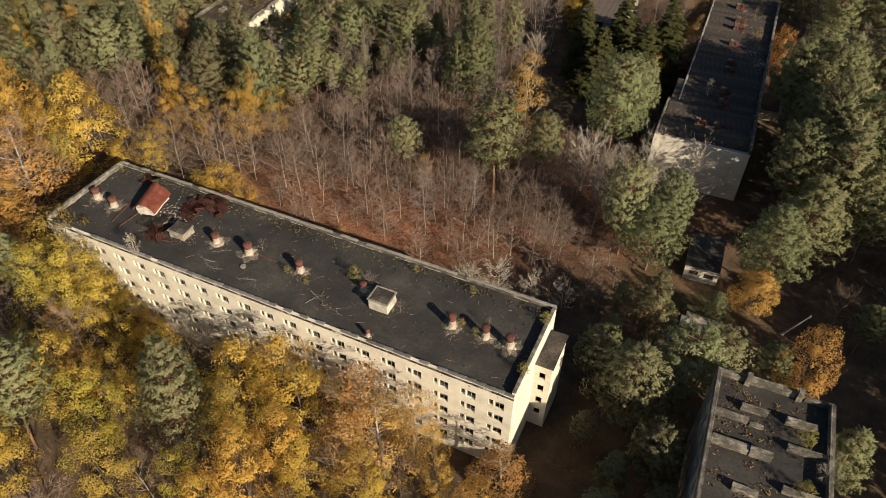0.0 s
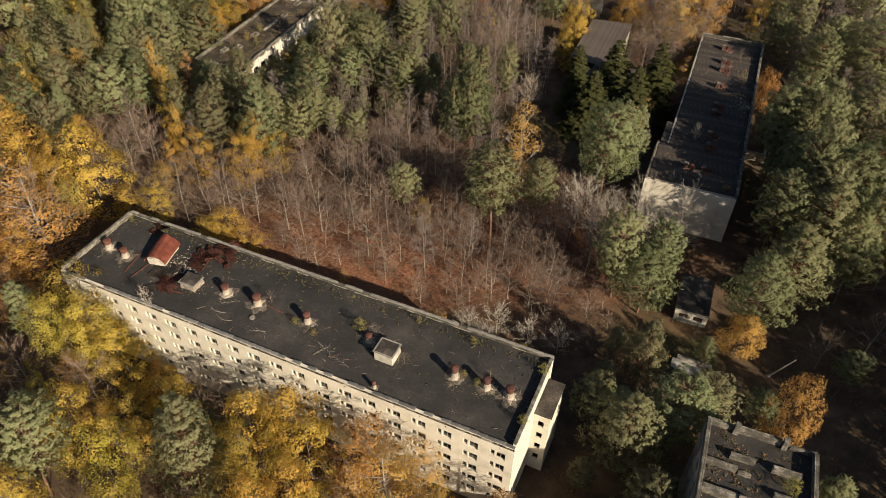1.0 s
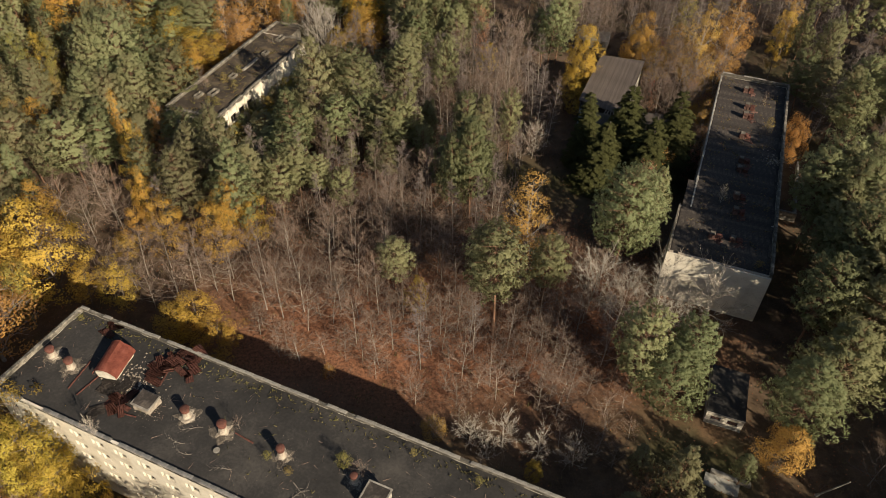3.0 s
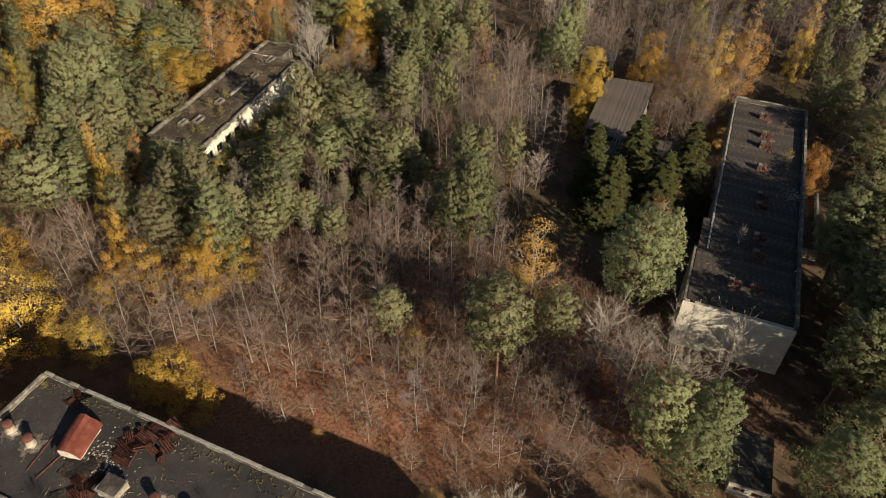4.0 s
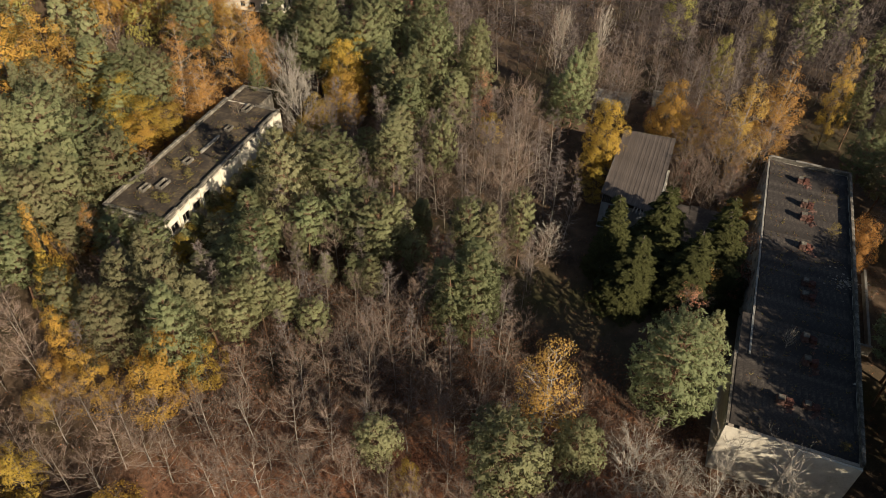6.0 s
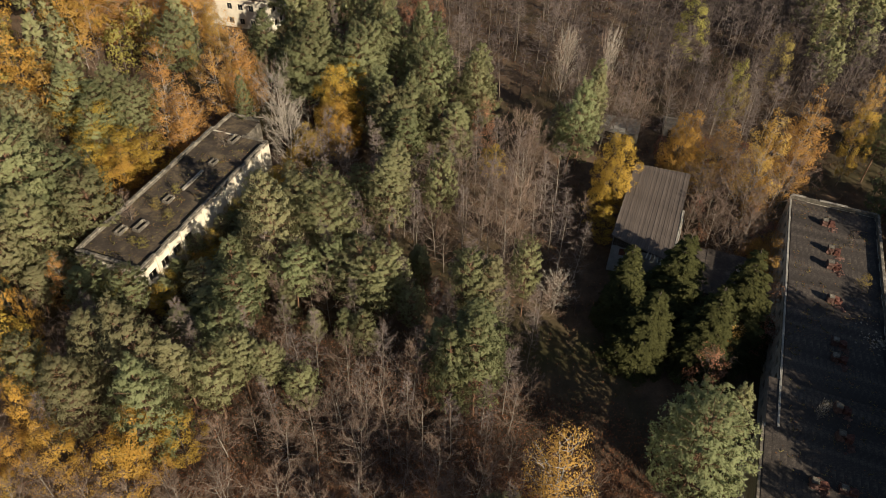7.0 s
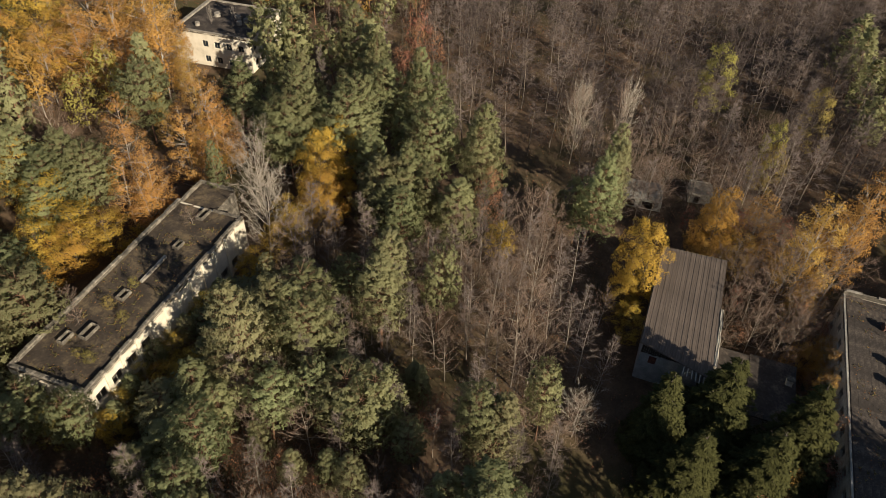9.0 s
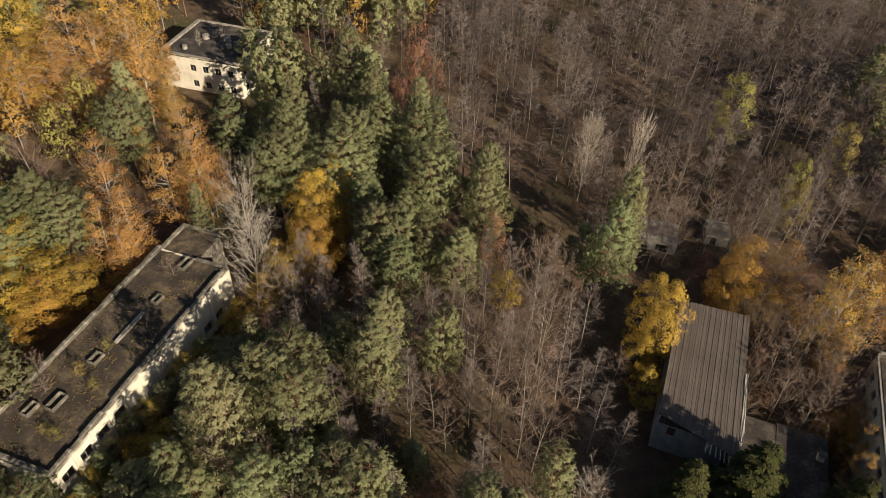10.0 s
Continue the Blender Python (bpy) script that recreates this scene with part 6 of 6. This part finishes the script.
# thicket in the yard east of the barn, low growth round the white block
for k in range(30):
    p = BARN_AT @ Vector((random.uniform(12.8, 30), random.uniform(13.6, 31), 0))
    if free(p.x, p.y, 2.0):
        plant(random.choice(["bare", "bare", "rusty", "bare", "orange"]), p.x, p.y, random.uniform(8, 13), random.uniform(2.4, 3.8))
for k in range(12):
    p = WEST_AT @ Vector((random.uniform(-3, 19), random.uniform(-9, -2.5), 0))
    if free(p.x, p.y, 2.6):
        plant(random.choice(["pine", "pine", "olive"]), p.x, p.y, random.uniform(11, 14), random.uniform(3.0, 4.0))
for k in range(40):
    p = WEST_AT @ Vector((random.uniform(16.6, 20), random.uniform(-2, 46), 0))
    if free(p.x, p.y, 2.2):
        plant(random.choice(["lime", "olive", "bare", "pine", "yellow"]), p.x, p.y, random.uniform(6.5, 9), random.uniform(2.1, 2.9))
for k in range(9):
    p = WEST_AT @ Vector((random.uniform(16.4, 18), 1.5 + 3.4 * k + random.uniform(-1, 1), 0))
    plant(random.choice(["pine", "olive", "pine", "lime"]), p.x, p.y, random.uniform(7.5, 9), random.uniform(1.7, 2.1))
# between the barn and the flat-roofed block, and round the sheds
wood_of([(40, 170), (52, 166), (60, 190), (50, 200)], 10, [("bare", 3), ("rusty", 1)], 2.6, (7, 11), 0.32)
wood_of([(38, 222), (76, 214), (82, 246), (36, 250)], 50, [("slim", 4), ("bare", 4)], 2.6, (12, 18), 0.27)
# west and north-west mixed wood
wood_of([(-108, 124), (-70, 112), (-66, 200), (-112, 216)], 54, [("pine", 5), ("yellow", 1), ("olive", 3)], 5.0, (15, 20), 0.25)
wood_of([(-48, 222), (2, 214), (0, 262), (-44, 262)], 12, [("pine", 5), ("slim", 3), ("rusty", 1)], 6.0, (15, 20), 0.2)
# beyond: one mass
wood_of([(94, 214), (170, 224), (200, 300), (108, 285)], 70, [("pine", 3), ("slim", 2)], 4.4, (16, 21), 0.25, True)
wood_of([(-190, 110), (-108, 118), (-112, 230), (-200, 240)], 95, [("pine", 4), ("yellow", 2), ("olive", 4)], 5.2, (15, 20), 0.26, True)
wood_of([(-200, 232), (-60, 212), (-78, 380), (-240, 380)], 190, [("pine", 4), ("yellow", 1), ("olive", 3), ("orange", 3), ("slim", 1)], 5.2, (16, 22), 0.24, True)
wood_of([(-44, 262), (0, 260), (0, 400), (-70, 400)], 80, [("pine", 6), ("slim", 2), ("orange", 1)], 5.0, (17, 22), 0.23, True)
wood_of([(112, 40), (170, 30), (190, 160), (118, 140)], 60, [("pine", 5), ("slim", 2)], 5.4, (15, 20), 0.26, True)
wood_of([(106, 140), (190, 150), (230, 262), (116, 222)], 150, [("pine", 4), ("slim", 6)], 4.4, (15, 20), 0.26, True)
wood_of([(-160, 10), (-30, -40), (0, 22), (-104, 64)], 60, [("yellow", 5), ("orange", 3), ("slim", 2)], 5.0, (12, 17), 0.28, True)
wood_of([(56, -10), (150, -20), (130, 40), (66, 50)], 60, [("pine", 4), ("yellow", 1), ("slim", 2)], 5.0, (15, 20), 0.27, True)


def join(word, mat, label, pieces):
    """One mesh from many moved copies: pieces of (vertices, triangles, normals or none, x, y, width, height, turn)."""
    vs, fs, ns, base = [], [], [], 0
    for v, f, n, x, y, w, h, a in pieces:
        turn = np.array([[np.cos(a), np.sin(a), 0], [-np.sin(a), np.cos(a), 0], [0, 0, 1]])
        vs.append(v * (w, w, h) @ turn + (x, y, 0))
        fs.append(f + base)
        if n is not None:
            ns.append(n @ turn)
        base += len(v)
    me = tri_mesh(word, np.concatenate(vs), np.concatenate(fs), mat, np.concatenate(ns) if ns else None)
    tagged(new(word, me), label, "woodland", kind="stuff")


def far_wood():
    """The mixed wood beyond, and the leafless forest running off to the north-east."""
    rng = np.random.default_rng(5)
    stems, crowns = {}, {}
    for kind, x, y, h, r in MASS:
        rows = FAR_KINDS[kind]
        low, high, h0, r0 = rows[int(rng.integers(len(rows)))]
        a = rng.uniform(0, 6.28)
        stems.setdefault(low[1].materials[0], []).append((*RAW[low[1].name], x, y, r / r0, h / h0, a))
        crowns.setdefault((kind, high[1].materials[0]), []).append((*RAW[high[1].name], x, y, r / r0, h / h0, a))
    for bark, pieces in stems.items():
        join("distant_stems", bark, "stems of the mixed woodland beyond", pieces)
    for (kind, leaf), pieces in crowns.items():
        join("distant_" + kind + "_crowns", leaf, "crowns of " + {"pine": "dull green pines", "yellow": "yellow-leaved trees", "orange": "orange birches", "olive": "olive green broadleaf trees", "slim": "leafless trees"}[kind] + " in the woodland beyond", pieces)
    masters = [bare_variant(19, 3.7, 30, 0.24, BARK, FAR_TWIG, 0.15, 0.3 + 0.08 * n, 4, 8, 0.026, 0.97, (cone, spire, egg)[n % 3], 4, 1.3, False) for n in range(5)]
    spots = []
    while len(spots) < 860:
        x, y = random.uniform(2, 250), random.uniform(222, 410)
        if (x < 74 and y < 244 and x > 36) or (x < 30 and y < 244) or (x > 150 and y < 250) or x > 0.95 * (y - 95):
            continue
        if free(x, y, 2.6) and all((x - a) ** 2 + (y - b) ** 2 > 12.0 for a, b in spots[-260:]):
            spots.append((x, y))
    low, high, pale = [], [], []
    for x, y in spots:
        m, a, h, w = masters[int(rng.integers(5))], rng.uniform(0, 6.28), rng.uniform(0.7, 1.15), rng.uniform(0.8, 1.3)
        low.append((*RAW[m[0][1].name], x, y, w, h, a))
        (pale if rng.random() < 0.35 else high).append((*RAW[m[1][1].name], x, y, w, h, a))
    join("far_stems", BARK, "brown stems of dense leafless woodland", low)
    join("far_twigs", FAR_TWIG, "hazy brown twigs of dense leafless woodland", high)
    join("far_pale_twigs", GREY_TWIG, "paler grey-brown twigs of leafless woodland", pale)


far_wood()


def undergrowth():
    """Brush, dry grass and drifts of leaves on the ground."""
    rng = random.Random(8)
    sets = (("brush", TWIG, "low bare brush and saplings on the forest floor", 14000), ("dry_grass", GRASS, "tufts of dry olive grass", 5200), ("leaf_drift", LITTER, "drifts of fallen rusty leaves", 16000))
    for word, mat, label, count in sets:
        bits = Bits()
        while count:
            x, y = rng.uniform(-130, 130), rng.uniform(40, 330)
            if word != "dry_grass" and count % 5 < 2:
                x = rng.uniform(-50, 48)
                y = 138 - 0.42 * x + rng.uniform(-22, 22)
            if not free(x, y, 0):
                continue
            count -= 1
            if word == "leaf_drift":
                for _ in range(5):
                    bits.leaf(Vector((x + rng.gauss(0, 1.2), y + rng.gauss(0, 1.2), 0.12 + rng.uniform(0, 0.25))), rng.uniform(0.1, 0.2), 2.5)
            else:
                tall = rng.uniform(0.7, 2.6) if word == "brush" else rng.uniform(0.3, 0.7)
                for _ in range(7):
                    o = Vector((x + rng.gauss(0, 0.3), y + rng.gauss(0, 0.3), -0.1))
                    bits.blade(o, o + Vector((rng.gauss(0, 0.35), rng.gauss(0, 0.35), 1)) * tall, 0.022 if word == "brush" else 0.06)
        tagged(new(word, bits.mesh(word, mat)), label, "undergrowth", kind="stuff")


def roof_litter():
    """Moss, dry grass and twigs that have gathered on the long roof."""
    rng = random.Random(4)
    for word, mat, label, count in (("roof_twigs", TWIG, "dead twigs scattered on the felt roof", 230), ("roof_grass", GRASS, "dry grass and moss along the roof edge", 420)):
        bits = Bits()
        for _ in range(count):
            x = rng.uniform(0.8, 77)
            y = rng.uniform(0.8, 15.5) if word == "roof_twigs" else (15.6 - abs(rng.gauss(0, 1.1)) if rng.random() < 0.86 else rng.uniform(0.6, 15.5))
            o = LONG_AT @ Vector((x, max(0.6, y), LONG_DECK + 0.06))
            if word == "roof_twigs":
                a = rng.uniform(0, 6.28)
                bits.blade(o, o + Vector((math.cos(a), math.sin(a), 0.06)) * rng.uniform(0.4, 1.6), 0.03)
            else:
                for _ in range(5):
                    bits.blade(o, o + Vector((rng.gauss(0, 0.5), rng.gauss(0, 0.5), 0.6)) * rng.uniform(0.15, 0.5), 0.05)
        tagged(new(word, bits.mesh(word, mat)), label, "litter", kind="stuff")
    # soil, moss and dry grass on the other flat roofs
    for at, z, x0, y0, x1, y1, count in ((WEST_AT, WEST_DECK, 0.8, 0.8, 13.4, 42.5, 520), (EAST_AT, EAST_DECK, 2.7, 0.6, 17.2, 71.5, 500), (RUIN_AT, RUIN_DECK, 1, 1, 12.5, 33, 500)):
        grass, crumbs = Bits(), Bits()
        for _ in range(count):
            x, y = rng.uniform(x0, x1), rng.uniform(y0, y1)
            if noise.noise((x * 0.25, y * 0.25, z)) < 0.05 and rng.random() < 0.75:
                continue
            o = at @ Vector((x, y, z + 0.08))
            for _ in range(5):
                grass.blade(o, o + Vector((rng.gauss(0, 0.6), rng.gauss(0, 0.6), 0.6)) * rng.uniform(0.15, 0.6), 0.05)
            for _ in range(3):
                crumbs.leaf(o + Vector((rng.gauss(0, 0.5), rng.gauss(0, 0.5), 0.02)), rng.uniform(0.06, 0.16), 3)
        tagged(new("roof_grass", grass.mesh("roof_grass", GRASS)), "dry grass and moss growing on the flat roof", "litter", kind="stuff")
        tagged(new("roof_leaves", crumbs.mesh("roof_leaves", LITTER)), "fallen brown leaves blown over the flat roof", "litter", kind="stuff")
    for k in range(9):
        x, y, a = rng.uniform(20, 60), rng.uniform(2, 9), rng.uniform(0, 360)
        p = LONG_AT @ Vector((x, y, 0))
        ob = thing("fallen_branch", pose(p.x, p.y, LONG_DECK + 0.05, 0, 0, a), "dead fallen branch lying on the felt roof", "branch", "branches on the roof")
        bits, p, way, ring = Bits(), Vector((0, 0, 0.05)), Vector((1, 0, 0.03)), 0
        for n in range(6):
            r = 0.05 - 0.008 * n
            bits.v += [p + Vector((0, math.cos(t) * r, math.sin(t) * r)) for t in (0, 1.257, 2.513, 3.77, 5.027)]
            if n:
                bits.f += [(5 * n - 5 + i, 5 * n - 5 + (i + 1) % 5, 5 * n + (i + 1) % 5, 5 * n + i) for i in range(5)]
                for _ in range(2):
                    twig = Bits()
                    twig.tube(p, p + (way + Vector((0, rng.choice((-1, 1)) * 0.8, 0.15))) * rng.uniform(0.4, 0.8), 0.022, 0.006, 3)
                    share("twig", twig.mesh("twig", ASH_BARK), Matrix.Identity(4), ob)
            way = (way + Vector((0, rng.gauss(0, 0.25), 0))).normalized()
            p = p + way * 0.55
        share("limb", bits.mesh("limb", ASH_BARK), Matrix.Identity(4), ob)


random.seed(31)
undergrowth()
roof_litter()


def saplings():
    """Self-sown saplings on the roofs."""
    for kind, x, y, z, h, r in (
            ("olive", -10.6, 78.2, LONG_DECK, 2.6, 1.1), ("bare", -8.4, 77.0, LONG_DECK, 2.4, 1.3), ("olive", 4.6, 69.6, LONG_DECK, 1.7, 0.6), ("olive", 6.4, 68.3, LONG_DECK, 1.6, 0.6),
            ("bare", 8.2, 69.4, LONG_DECK, 2.2, 0.8), ("olive", 12.2, 62.0, LONG_DECK, 2.4, 0.8), ("olive", 15.8, 70.6, LONG_DECK, 2.2, 0.9), ("olive", -20.5, 79.2, LONG_DECK, 1.5, 0.6),
            ("olive", -17.5, 77.0, LONG_DECK, 1.4, 0.6), ("pale", -43.3, 82.2, LONG_DECK, 4.0, 1.1), ("bare", -24.9, 83.4, LONG_DECK, 2.6, 0.9), ("olive", -2.0, 79.6, LONG_DECK, 1.8, 0.5),
            ("bare", -3.8, 72.2, LONG_DECK, 1.9, 1.0), ("olive", 6.2, 75.8, LONG_DECK, 1.5, 0.6), ("olive", -52.5, 102.2, LONG_DECK, 1.4, 0.6),
            ("olive", 75.2, 166.6, EAST_DECK, 3.0, 1.1), ("pale", 56.4, 139.5, EAST_DECK, 4.2, 0.9), ("bare", 77.5, 177.0, EAST_DECK, 3.6, 0.9), ("olive", 58.0, 121.3, EAST_DECK, 1.6, 0.8),
            ("olive", -49.2, 191.9, WEST_DECK, 2.6, 1.0), ("olive", -51.8, 187.4, WEST_DECK, 2.8, 1.2), ("bare", -57.6, 187.0, WEST_DECK, 4.5, 2.0), ("bare", -43.5, 208.5, WEST_DECK, 4.0, 2.0),
            ("olive", -48.6, 184.6, WEST_DECK, 2.4, 1.1), ("bare", -55.4, 183.6, WEST_DECK, 3.4, 1.6), ("olive", -51.0, 176.2, WEST_DECK, 2.6, 1.2), ("olive", -53.0, 177.0, WEST_DECK, 2.2, 0.9), ("pale", -52.5, 292.5, FAR_DECK, 4.5, 0.8), ("pale", -58.5, 291.0, FAR_DECK, 4.5, 0.9),
            ("olive", 45.0, 53.5, RUIN_DECK, 3.2, 1.2), ("olive", 42.5, 47.0, RUIN_DECK, 2.6, 1.1), ("pale", 45.8, 49.0, RUIN_DECK, 3.4, 1.6)):
        ob = plant(kind, x, y, h, r, z, "saplings on the roofs", "sapling")
        tagged(ob, "self-sown " + ("leafless sapling" if kind in ("bare", "pale") else "olive green sapling") + " rooted in the flat roof")


saplings()
